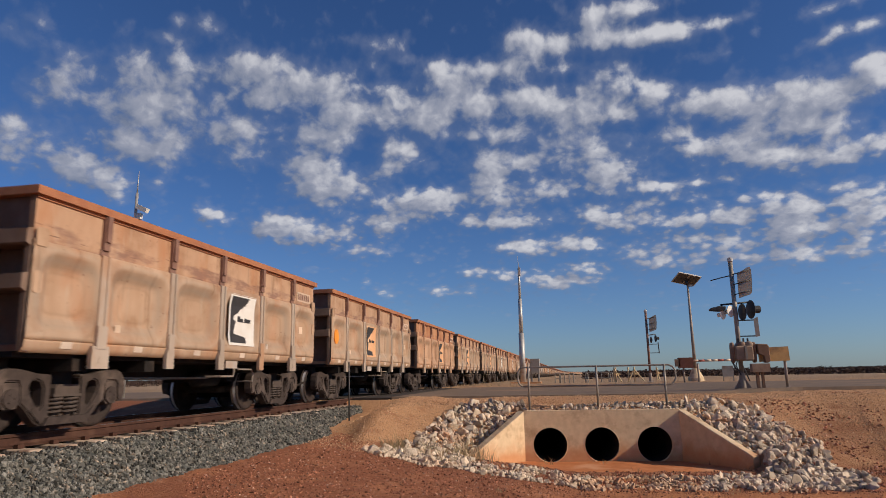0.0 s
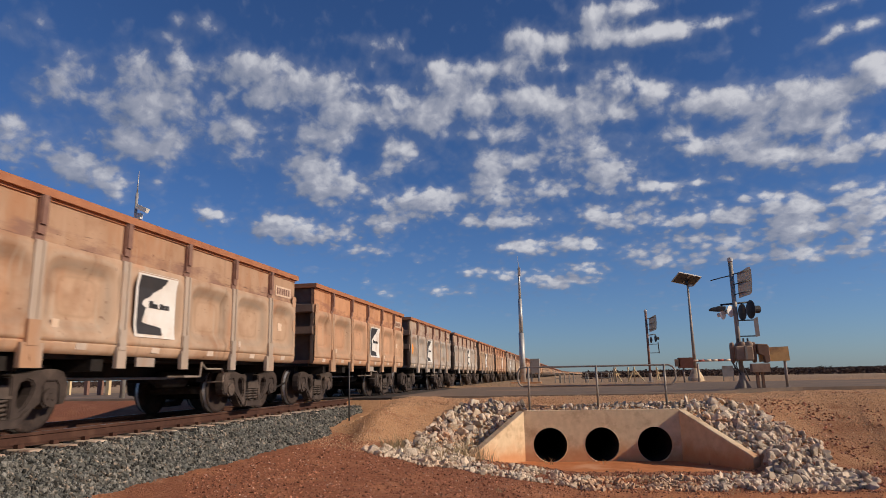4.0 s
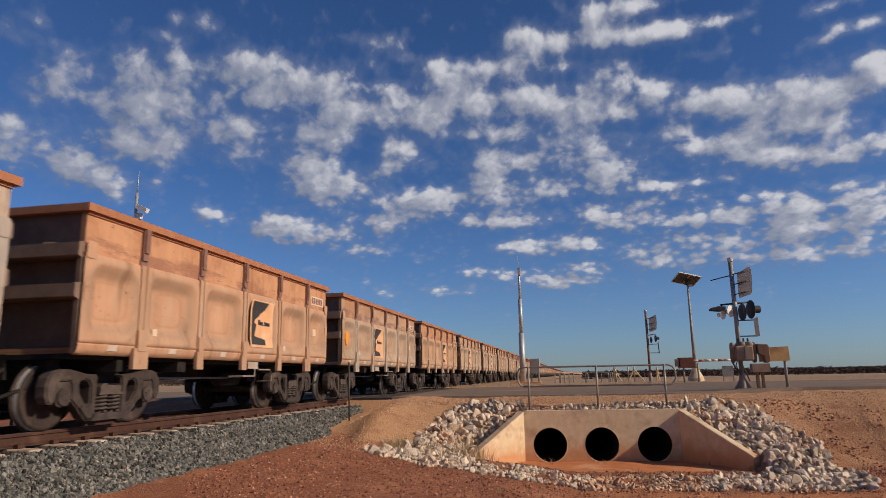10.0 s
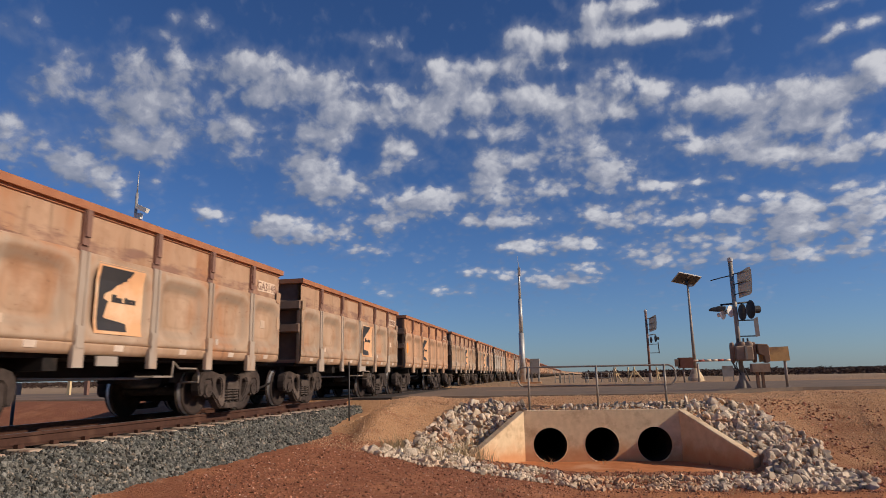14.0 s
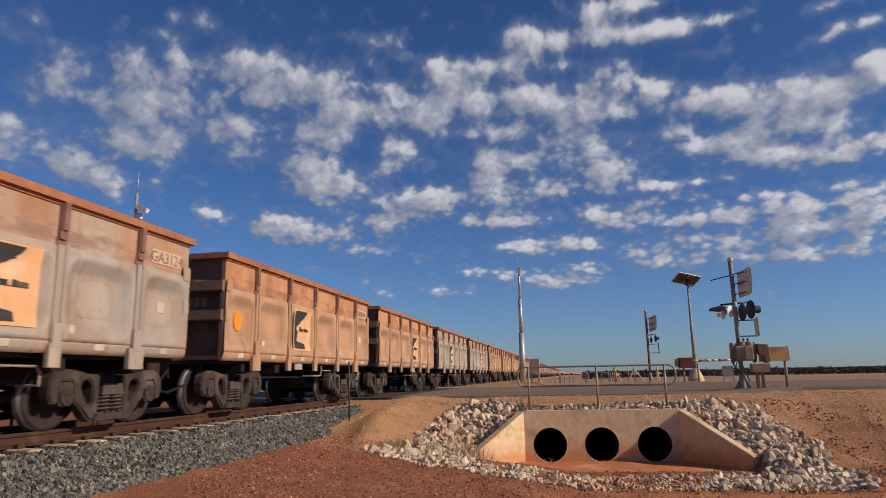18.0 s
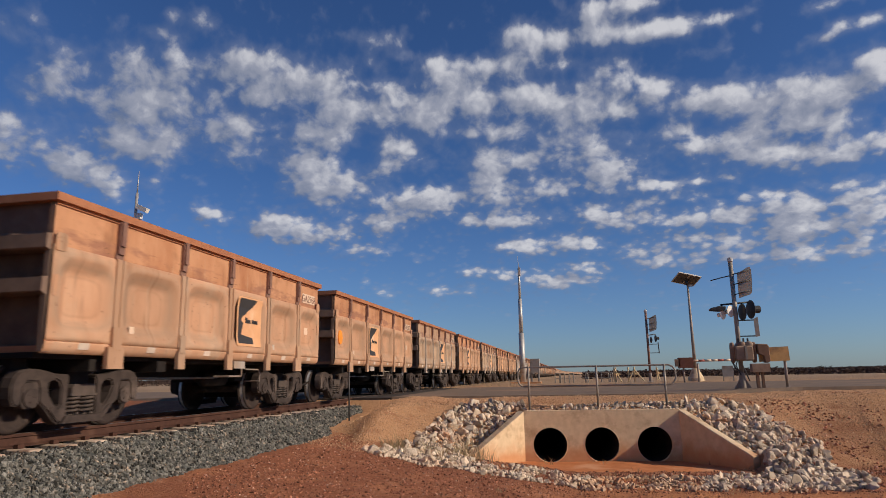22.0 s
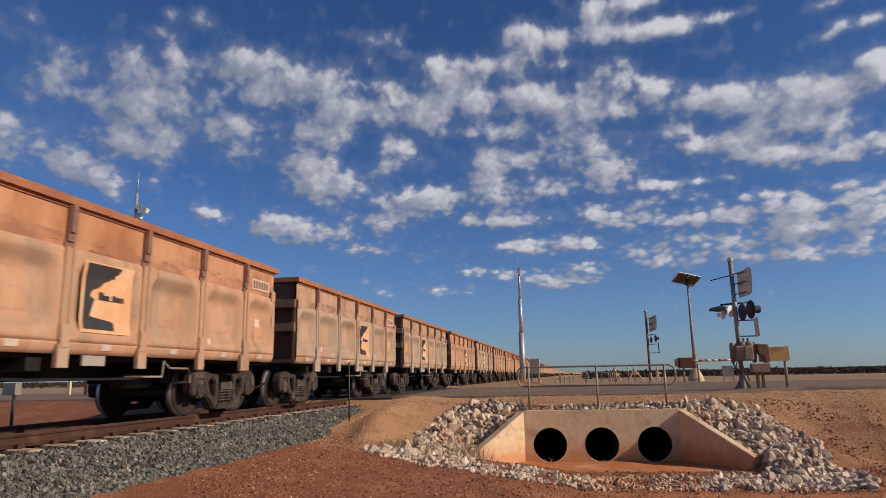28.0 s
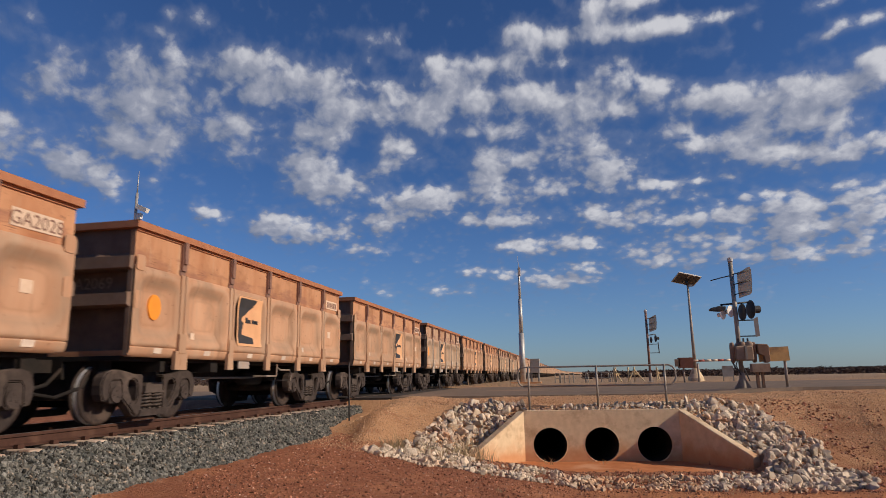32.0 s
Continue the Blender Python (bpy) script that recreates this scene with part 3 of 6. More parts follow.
# one even brown for the ends, darker than the side paint
END = surf("brown_end_steel", (0.25, 0.170, 0.125), (0.17, 0.115, 0.086), 3, (0.20, 0.12, 0.08), 0.8, 0.4, rough=0.85, bump=0.1)
WHITE = surf("white_board", (0.80, 0.77, 0.70), (0.72, 0.66, 0.57), 3, (0.62, 0.48, 0.36), 1.0, 0.2, rough=0.6, bump=0.03)
ORANGE = surf("rust_stained_board", (0.78, 0.42, 0.20), (0.68, 0.35, 0.165), 2.5, (0.80, 0.55, 0.33), 1.2, 0.4, rough=0.65, bump=0.03)
CHAR = surf("charcoal_paint", (0.028, 0.026, 0.026), (0.042, 0.036, 0.033), 4, rough=0.65, bump=0.03)
DOT = surf("orange_paint", (0.85, 0.30, 0.02), (0.78, 0.26, 0.02), 5, rough=0.6, bump=0.02)
PLATE = surf("dusty_data_plate", (0.68, 0.51, 0.36), (0.58, 0.41, 0.28), 5, rough=0.6, bump=0.02, rand=0.15)
PALE = surf("pale_sticker", (0.66, 0.55, 0.43), (0.56, 0.43, 0.33), 5, rough=0.55, bump=0.02, rand=0.15)

RIBS = (-3.29, -1.64, -0.03, 1.61, 3.21)
BAYS = list(zip((-4.57, *RIBS), (*RIBS, 4.57)))
WALL = 1.515


def dent(y, z, w):
    """Depth of the pressed rounded square in a bay of width w at (y, z) from its middle."""
    hx, hz, r = w * 0.5 - 0.13, 0.52, 0.26
    qx, qz = abs(y) - hx + r, abs(z) - hz + r
    d = math.hypot(max(qx, 0), max(qz, 0)) + min(max(qx, qz), 0) - r
    fall = min(1.0, max(0.0, -d / 0.22))
    return -0.102 * (0.25 * fall * fall * (3 - 2 * fall) + 0.75 * fall ** 1.35) + 0.018 * math.exp(-((d - 0.01) / 0.05) ** 2)


def bay_sheet(w):
    """The pressed lower side sheet of one bay, facing +x."""
    bm = bmesh.new()
    ny, nz = 28, 28
    low = ((1.02, -0.085), (1.045, -0.045), (1.09, -0.018), (1.15, -0.006), (1.172, -0.004), (1.176, -0.020), (1.184, -0.020), (1.188, 0.006))
    rows = []
    for z, off in low:
        rows.append([bm.verts.new((off, -w / 2 + w * i / ny, z)) for i in range(ny + 1)])
    for j in range(1, nz + 1):
        z = 1.19 + 1.21 * j / nz
        rows.append([bm.verts.new((dent(-w / 2 + w * i / ny, z - 1.79, w), -w / 2 + w * i / ny, z)) for i in range(ny + 1)])
    rows.append([bm.verts.new((-0.04, -w / 2 + w * i / ny, 2.43)) for i in range(ny + 1)])
    for a, b in zip(rows, rows[1:]):
        for i in range(ny):
            bm.faces.new((a[i], a[i + 1], b[i + 1], b[i]))
    return bm


def on_bay(u0, u1, v0, v1, w, lift, coast=None, n=16):
    """A thin sheet that sags a little into the pressing; coast(v) cuts its right edge."""
    bm = bmesh.new()
    rows = []
    for j in range(2 * n + 1):
        v = v0 + (v1 - v0) * j / (2 * n)
        end = u1 if coast is None else u0 + (u1 - u0) * coast((v - v0) / (v1 - v0))
        rows.append([bm.verts.new((0.35 * dent(y, v - 1.79, w) + lift, y, v)) for y in (u0 + (end - u0) * i / n for i in range(n + 1))])
    for a, b in zip(rows, rows[1:]):
        for i in range(n):
            bm.faces.new((a[i], a[i + 1], b[i + 1], b[i]))
    return bm


def coastline(v):
    """How far the dark figure on the board reaches across it, from the bottom up."""
    keys = ((0.0, 0.69), (0.13, 0.68), (0.155, 0.54), (0.17, 0.34), (0.185, 0.20), (0.2, 0.14), (0.3, 0.17), (0.42, 0.21), (0.46, 0.23), (0.5, 0.12), (0.56, 0.14), (0.6, 0.18), (0.64, 0.30), (0.7, 0.37), (0.74, 0.42), (0.78, 0.54), (0.81, 0.55), (0.83, 0.66), (0.86, 0.62), (0.9, 0.70), (1.0, 0.77))
    for (a, p_), (b, q_) in zip(keys, keys[1:]):
        if v <= b:
            return p_ + (q_ - p_) * (v - a) / (b - a)
    return keys[-1][1]


def sideframe_mesh(bm):
    """One cast side frame in the y-z plane, about the bogie's middle: hooded pedestals with bearing adapters, a window in each half, columns and spring seat."""
    half = [(0.0, 0.085), (0.40, 0.09), (0.50, 0.14), (0.66, 0.31), (0.78, 0.40), (0.79, 0.60), (0.83, 0.67), (1.00, 0.67), (1.05, 0.61), (1.06, 0.40), (1.10, 0.36), (1.19, 0.37), (1.235, 0.46), (1.245, 0.60), (1.21, 0.72), (1.14, 0.80), (1.02, 0.835), (0.84, 0.835), (0.68, 0.81), (0.52, 0.775), (0.30, 0.765), (0.255, 0.74), (0.265, 0.68), (0.27, 0.23), (0.24, 0.205), (0.0, 0.205)]
    loops = [half + [(-u, v) for u, v in half[-2:0:-1]]]
    for s in (-1, 1):
        loops.append([(s * u, v) for u, v in ((0.40, 0.36), (0.44, 0.315), (0.50, 0.36), (0.60, 0.50), (0.63, 0.60), (0.60, 0.67), (0.52, 0.69), (0.44, 0.66), (0.40, 0.58))])
    edges = []
    for ring in loops:
        vs = [bm.verts.new((-0.095, u, v)) for u, v in ring]
        edges += [bm.edges.new((vs[i], vs[(i + 1) % len(vs)])) for i in range(len(vs))]
    faces = [f for f in bmesh.ops.triangle_fill(bm, use_beauty=True, use_dissolve=False, edges=edges)["geom"] if isinstance(f, bmesh.types.BMFace)]
    up = bmesh.ops.extrude_face_region(bm, geom=faces)["geom"]
    bmesh.ops.translate(bm, verts=[v for v in up if isinstance(v, bmesh.types.BMVert)], vec=(0.19, 0, 0))
    bmesh.ops.recalc_face_normals(bm, faces=bm.faces[:])
    bmesh.ops.bevel(bm, geom=[e for e in bm.edges if e.calc_face_angle(0.0) > 1.2], offset=0.022, segments=2, affect="EDGES")
    prism(bm, [(-0.40, 0.10), (0.40, 0.10), (0.34, 0.20), (-0.34, 0.20)], "x", -0.15, 0.15)
    for s in (-1, 1):
        prism(bm, rounded(s * 0.925 - 0.125, s * 0.925 + 0.125, 0.33, 0.66, 0.05, 3), "x", -0.07, 0.085)
        prism(bm, [(s * u, v) for u, v in ((0.30, 0.12), (0.46, 0.15), (0.60, 0.29), (0.56, 0.33), (0.44, 0.22), (0.30, 0.20))], "x", 0.09, 0.112)
    return bm


SHARED = {}


def shared(key, make):
    if key not in SHARED:
        SHARED[key] = make()
    return SHARED[key]


def kid(name, key, make, material, parent, m=Matrix(), label="", smooth=False):
    """A part on mesh data that all wagons share."""
    def build():
        ob = part(name, make(), material, None, "", smooth)
        me = ob.data
        bpy.data.objects.remove(ob)
        return me
    ob = piece(name, shared((key, material.name), build), parent, m)
    if label:
        ob["label"] = label
    return ob


def end_outline(s):
    pts = [(-4.50, 3.02), (-4.49, 2.62), (-4.53, 2.57), (-4.65, 2.55), (-4.655, 2.37), (-4.62, 2.35), (-4.36, 2.35), (-4.38, 2.0), (-4.66, 1.98), (-4.665, 1.80), (-4.62, 1.78), (-4.32, 1.78), (-4.36, 1.15), (-4.42, 1.02), (-4.25, 1.02), (-4.25, 3.02)]
    return [(-s * u, v) for u, v in (pts if s < 0 else pts[::-1])]


def end_mesh(s):
    """A ribbed end wall with the cheeks that close it at both sides."""
    bm = prism(bmesh.new(), end_outline(s), "x", -1.39, 1.39)
    cheek = [(-4.56, 3.0), (-4.56, 2.57), (-4.65, 2.55), (-4.655, 2.37), (-4.58, 2.34), (-4.58, 2.0), (-4.66, 1.98), (-4.665, 1.80), (-4.58, 1.76), (-4.565, 1.04), (-4.45, 1.04), (-4.45, 3.0)]
    cheek = [(-s * u, v) for u, v in (cheek if s < 0 else cheek[::-1])]
    for side in (-1, 1):
        prism(bm, cheek, "x", *sorted((side * 1.392, side * 1.47)))
    return bm


def wheel_mesh():
    return lathe(bmesh.new(), ((0.10, -0.06), (0.16, -0.07), (0.20, -0.02), (0.36, 0.0), (0.40, -0.05), (0.455, -0.05), (0.457, -0.02), (0.459, 0.015), (0.462, 0.04), (0.468, 0.06), (0.49, 0.066), (0.49, 0.085), (0.40, 0.085), (0.37, 0.03), (0.19, 0.02), (0.10, 0.05)), pose(0, 0, 0, 0, -90, 0), 28)


def axle_mesh():
    bm = bmesh.new()
    tube(bm, ((-1.06, 0, 0), (1.06, 0, 0)), 0.085, 12)
    for s in (-1, 1):
        tube(bm, ((s * 1.06, 0, 0), (s * 1.11, 0, 0)), 0.125, 14)
        tube(bm, ((s * 0.88, 0, 0), (s * 1.06, 0, 0)), 0.15, 14)
        for k in range(3):
            a = 2.094 * k
            tube(bm, ((s * 1.10, 0.055 * math.cos(a), 0.055 * math.sin(a)), (s * 1.12, 0.055 * math.cos(a), 0.055 * math.sin(a))), 0.018, 6)
    return bm


def spring_mesh():
    """Coil springs side by side between the columns, with the bolster's end on them."""
    bm = bmesh.new()
    for cy in (-0.135, 0.135):
        tube(bm, [(0.02 + 0.105 * math.cos(2 * math.pi * k / 10), cy + 0.105 * math.sin(2 * math.pi * k / 10), 0.215 + 0.25 * k / 45) for k in range(46)], 0.019, 6)
    lathe(bm, ((0.05, 0.20), (0.05, 0.48)), pose(0.02, -0.135, 0), 8)
    lathe(bm, ((0.05, 0.20), (0.05, 0.48)), pose(0.02, 0.135, 0), 8)
    box(bm, -0.12, 0.13, -0.255, 0.255, 0.465, 0.50)
    prism(bm, [(-0.23, 0.50), (0.23, 0.50), (0.23, 0.58), (0.19, 0.63), (-0.19, 0.63), (-0.23, 0.58)], "x", -0.12, 0.12)
    return bm


def bogie(parent, y):
    kid("bolster", "bolster", lambda: boxes((-1.0, 1.0, -0.2, 0.2, 0.56, 0.80), (-0.3, 0.3, -0.25, 0.25, 0.78, 0.95)), BLACK, parent, pose(0, y, 0))
    kid("brake_beam", "beam", lambda: boxes((-0.85, 0.85, -0.46, -0.34, 0.26, 0.52), (-0.85, 0.85, 0.34, 0.46, 0.26, 0.52)), BLACK, parent, pose(0, y, 0))
    for s in (-1, 1):
        kid("side_frame", "sideframe", lambda: sideframe_mesh(bmesh.new()), BOGIE, parent, pose(s * 1.0, y, 0), "dusty brown cast steel side frame")
        if s > 0:
            kid("spring", "springs", spring_mesh, SPRING, parent, pose(s * 1.0, y, 0), "nest of brown coil springs")


def sill_mesh():
    """Centre sill, cross bearers and floor plate, welded as one."""
    bm = bmesh.new()
    plan = [(-1.30, -4.5), (1.30, -4.5), (1.30, 4.5), (-1.30, 4.5)]
    prism(bm, plan, "z", 0.97, 1.04)
    prism(bm, [(-0.28, -4.5), (0.28, -4.5), (0.28, 4.5), (-0.28, 4.5)], "z", 0.72, 0.98)
    return bm


def under_gear(w):
    """Tanks and gear slung under the middle of the wagon."""
    kid("underframe", "sill", sill_mesh, BLACK, w)
    for i, y in enumerate((-3.45, -1.9, 1.9, 3.45)):
        kid("cross_bearer", "bearer", lambda: boxes((-1.36, 1.36, -0.12, 0.12, 0.80, 0.97)), BLACK, w, pose(0, y, 0))
    kid("air_tank", "tank", lambda: lathe(bmesh.new(), ((0.05, -0.95), (0.24, -0.92), (0.31, -0.82), (0.31, 0.82), (0.24, 0.92), (0.05, 0.95)), pose(-0.45, -0.3, 0.86, 90) @ Matrix.Diagonal((0.55, 0.55, 1, 1)), 18), BLACK, w, smooth=True)
    kid("brake_cylinder", "cylinder", lambda: lathe(bmesh.new(), ((0.06, -0.45), (0.16, -0.44), (0.16, 0.3), (0.08, 0.34), (0.05, 0.6)), pose(0.45, 1.2, 0.68, 90), 14), BLACK, w, smooth=True)
    kid("gear_box", "gear", lambda: boxes((-1.1, 0.05, -1.3, 0.9, 0.68, 0.97)), BLACK, w)
    kid("brake_pipe", "hanger", lambda: tube(bmesh.new(), ((0.55, -2.6, 0.74), (0.6, -1.2, 0.70), (0.6, 1.0, 0.70), (0.5, 2.5, 0.74)), 0.022, 6), STEEL, w)
    kid("brake_rigging", "rigging", lambda: boxes((-0.75, 0.75, -0.35, 0.35, 0.62, 0.90)), BLACK, w, pose(0, -2.1, 0))
    kid("brake_rigging", "rigging", lambda: boxes((-0.75, 0.75, -0.35, 0.35, 0.62, 0.90)), BLACK, w, pose(0, 2.0, 0))


def handle_mesh():
    bm = tube(bmesh.new(), ((1.2, 1.0, 1.02), (1.35, 1.0, 0.86), (1.35, 1.55, 0.86), (1.35, 1.62, 0.78), (1.35, 1.62, 0.62), (1.0, 1.62, 0.62)), 0.018, 6)
    tube(bm, ((1.1, 0.2, 0.72), (1.38, 0.25, 0.72), (1.38, 0.75, 0.72), (1.38, 0.78, 0.98)), 0.02, 6)
    return bm


def coupler_mesh(s):
    bm = boxes((-0.13, 0.13, *sorted((s * 4.4, s * 4.95)), 0.80, 1.0), (-0.2, 0.2, *sorted((s * 4.9, s * 5.16)), 0.74, 1.06), (-0.32, 0.32, *sorted((s * 4.42, s * 4.5)), 0.70, 1.05), (-0.90, 0.90, *sorted((s * 4.15, s * 4.42)), 0.66, 1.03), (-0.9, 0.9, *sorted((s * 4.30, s * 4.36)), 0.40, 0.66))
    tube(bm, ((0.75, s * 4.42, 0.80), (0.80, s * 4.62, 0.58), (0.62, s * 4.95, 0.44), (0.40, s * 5.15, 0.50)), 0.028, 8)
    tube(bm, ((0.3, s * 4.5, 0.85), (0.32, s * 4.8, 0.62), (0.3, s * 5.15, 0.55)), 0.03, 8)
    return bm


def wagon_body(w, coat, full=True):
    """The box of an ore wagon: core, ends, rims, posts, ribs and side sheets."""
    band, rib = {GREY.name: (UPPER_GREY, RIB_GREY), RUST.name: (UPPER_RUST, RIB_RUST)}.get(coat.name, (UPPER, RIB))
    kid("body", "core", lambda: prism(bmesh.new(), [(-1.39, 1.04), (1.39, 1.04), (1.39, 3.0), (1.35, 3.0), (1.35, 1.12), (-1.35, 1.12), (-1.35, 3.0), (-1.39, 3.0)], "y", -4.48, 4.48), band, w)
    for s in (-1, 1):
        turn = pose(0, 0, 0, 0, 0, 0 if s > 0 else 180)
        kid("end_wall", ("end", s), lambda: end_mesh(s), END, w, label="ribbed brown end wall")
        kid("side_rim", "side_rim", lambda: boxes((1.40, 1.555, -4.63, 4.63, 3.0, 3.11), (1.455, 1.50, -4.56, 4.56, 2.96, 3.0)), RIM, w, turn, "rust-red top rim")
        kid("end_rim", "end_rim", lambda: boxes((-1.40, 1.40, 4.38, 4.63, 3.0, 3.11)), RIM, w, turn)
        kid("upper_panel", "upper", lambda: boxes((1.39, 1.475, -4.56, 4.56, 2.36, 2.98)), band, w, turn, "upper side band with orange ore dust")
        if not full or s < 0:
            kid("side_panel", "plain_side", lambda: boxes((1.42, WALL, -4.57, 4.57, 1.03, 2.42)), coat, w, turn)
            continue
        for y in RIBS:
            wide = abs(y) > 3
            kid("upper_post", "post", lambda: boxes((1.475, 1.53, -0.065, 0.065, 2.50, 3.0), (1.475, 1.56, -0.05, 0.05, 2.62, 3.0), (1.475, 1.50, -0.085, 0.085, 2.42, 2.52)), POST, w, turn @ pose(0, y, 0))
            kid("rib", "rib", lambda: boxes((1.5, 1.545, -0.09, -0.045, 1.2, 2.42), (1.5, 1.545, 0.045, 0.09, 1.2, 2.42), (1.5, 1.53, -0.06, 0.06, 1.2, 2.42)), rib, w, turn @ pose(0, y, 0))
            if wide:
                kid("bracket", "bracket_wide", lambda: boxes((1.50, 1.57, -0.10, 0.10, 1.10, 1.42), (1.49, 1.56, -0.17, 0.17, 0.83, 1.14), (1.555, 1.565, -0.03, 0.03, 0.90, 1.0)), rib, w, turn @ pose(0, y, 0), "broad jacking bracket")
            else:
                kid("bracket", "bracket", lambda: boxes((1.50, 1.565, -0.075, 0.075, 1.10, 1.40), (1.49, 1.555, -0.10, 0.10, 0.84, 1.14)), rib, w, turn @ pose(0, y, 0))
        for a, b in BAYS:
            kid("side_panel", ("bay", round(b - a, 2)), lambda: bay_sheet(b - a), coat, w, turn @ pose(WALL * 1.0, (a + b) / 2, 0), smooth=True)
            if s > 0:
                kid("reflector", "reflector", lambda: boxes((-0.004, 0.004, -0.10, 0.10, -0.045, 0.045)), PALE, w, pose(WALL - 0.009, (a + b) / 2 + 0.05, 1.128, 0, 9), "small pale reflector")
        for y in (-4.50, 4.50):
            for z, kk in ((2.465, "hi"), (1.89, "lo")):
                kid("corner_plate", "corner" + kk, lambda: prism(bmesh.new(), rounded(-0.14, 0.06, -0.12, 0.12, 0.04, 2) if kk == "hi" else rounded(-0.10, 0.05, -0.14, 0.14, 0.04, 2), "x", 0, 0.014), coat, w, turn @ pose(WALL, y, z, 0, 0, 0) @ (pose(0, 0, 0) if y > 0 else Matrix.Diagonal((1, -1, 1, 1))))


def wagon(w, coat, board, dot):
    """All parts of one near wagon, under the empty w."""
    wagon_body(w, coat)
    under_gear(w)
    kid("brake_handle", "handle", handle_mesh, POLE, w)
    for s in (-1, 1):
        kid("coupler", ("coupler", s), lambda: coupler_mesh(s), BLACK, w)
        bogie(w, 3.33 * s)
    a, b = BAYS[2] if dot else BAYS[3]
    wd, mid = b - a, pose(WALL, (a + b) / 2, 0)
    lb = kid("sign_board", ("board", round(wd, 2)), lambda: on_bay(-0.52, 0.52, 1.32, 2.33, wd, 0.010), board, w, mid, "white board with a dark figure" if board is WHITE else "rust-stained orange board with a dark figure", smooth=True)
    kid("figure", ("figure", round(wd, 2)), lambda: on_bay(-0.45, 0.46, 1.37, 2.28, wd, 0.016, coastline, 24), CHAR, lb, smooth=True)

    def bars():
        """The maker's words as one plain comb of strokes: a tall initial and lower ones on a thin base line."""
        out = [(-0.165, 1.79)]
        for u0, u1, top in ((-0.165, -0.075, 1.90), (-0.06, -0.01, 1.86), (0.0, 0.05, 1.86), (0.115, 0.185, 1.875), (0.20, 0.225, 1.86), (0.245, 0.29, 1.86), (0.31, 0.355, 1.86)):
            out += [(u0, 1.797), (u0, top), (u1, top), (u1, 1.797)]
        out.append((0.355, 1.79))
        x = 0.35 * dent(0.1, 0.05, wd)
        return prism(bmesh.new(), out, "x", x + 0.006, x + 0.022)
    kid("lettering_bar", ("bars", round(wd, 2)), bars, CHAR, lb)

    def stuck(name, key, dims, material, bay, du, z):
        """A small plate lying on the pressing of a bay."""
        lo, hi = BAYS[bay]
        kid(name, key, lambda: boxes((0, 0.006, -dims[0], dims[0], -dims[1], dims[1])), material, w, pose(WALL + dent(du, z - 1.79, hi - lo) + 0.003, (lo + hi) / 2 + du, z))
    stuck("data_plate", "plate_a", (0.06, 0.095), PLATE, 1, -0.42, 1.37)
    stuck("data_plate", "plate_c", (0.045, 0.07), PALE, 4, -0.52, 1.33)
    stuck("data_plate", "plate_b", (0.10, 0.085), PLATE, 5, 0.03, 1.83)
    kid("placard", "placard", lambda: boxes((0, 0.03, -0.22, 0.22, -0.08, 0.06)), RIB_GREY, w, pose(1.47, 0.45 if not dot else -1.0, 0.95))
    if dot:
        kid("orange_mark", "dot", lambda: lathe(bmesh.new(), ((0.001, 0.010), (0.165, 0.010), (0.167, -0.025)), pose(0, 0, 0, 0, 90, 0) @ Matrix.Diagonal((1.25, 1, 1, 1)), 24), DOT, w, pose(WALL + dent(0, 0, 1.28) + 0.018, -3.93, 1.82), "orange painted spot")


NUMBERS = {1: "GA2648", 3: "GA2497", 5: "GA2139", 11: "GA2893", 12: "GA2894", 14: "GA2556", 19: "GA2851", 21: "GA2917", 23: "GA3195", 25: "GA3148", 30: "GA2542", 32: "GA3124", 34: "GA2082", 38: "GA2982", 40: "GA2968", 41: "GA3075", 43: "GA3061", 45: "GA3043", 58: "GA2028"}
END_NUMBERS = {3: "GA2497", 11: "GA2893", 13: "GA2559", 31: "GA3123", 35: "GA2461", 59: "GA2069"}
WHITE_BOARDS = (0, 5, 6, 7, 8, 9, 10, 11, 12, 13, 14)
GREY_WAGONS = (9, 10, 13, 17, 30, 32, 35, 36, 47, 48, 50)
RUST_WAGONS = (2, 6, 8, 12, 15, 16, 18, 20, 27, 31, 33, 34, 37, 38, 39, 40, 41, 43, 45, 46, 51, 54, 56, 57, 58, 59, 60, 62, 63)
SQUARE_MARKS = {3: (-2.44, 1.83), 50: (4.12, 1.40)}
FIRST_REAR, PITCH, NEAR_WAGONS, ALL_WAGONS = 16.04, 10.40, 66, 150
TRAIN, WHEELS = [], []
proto = {}
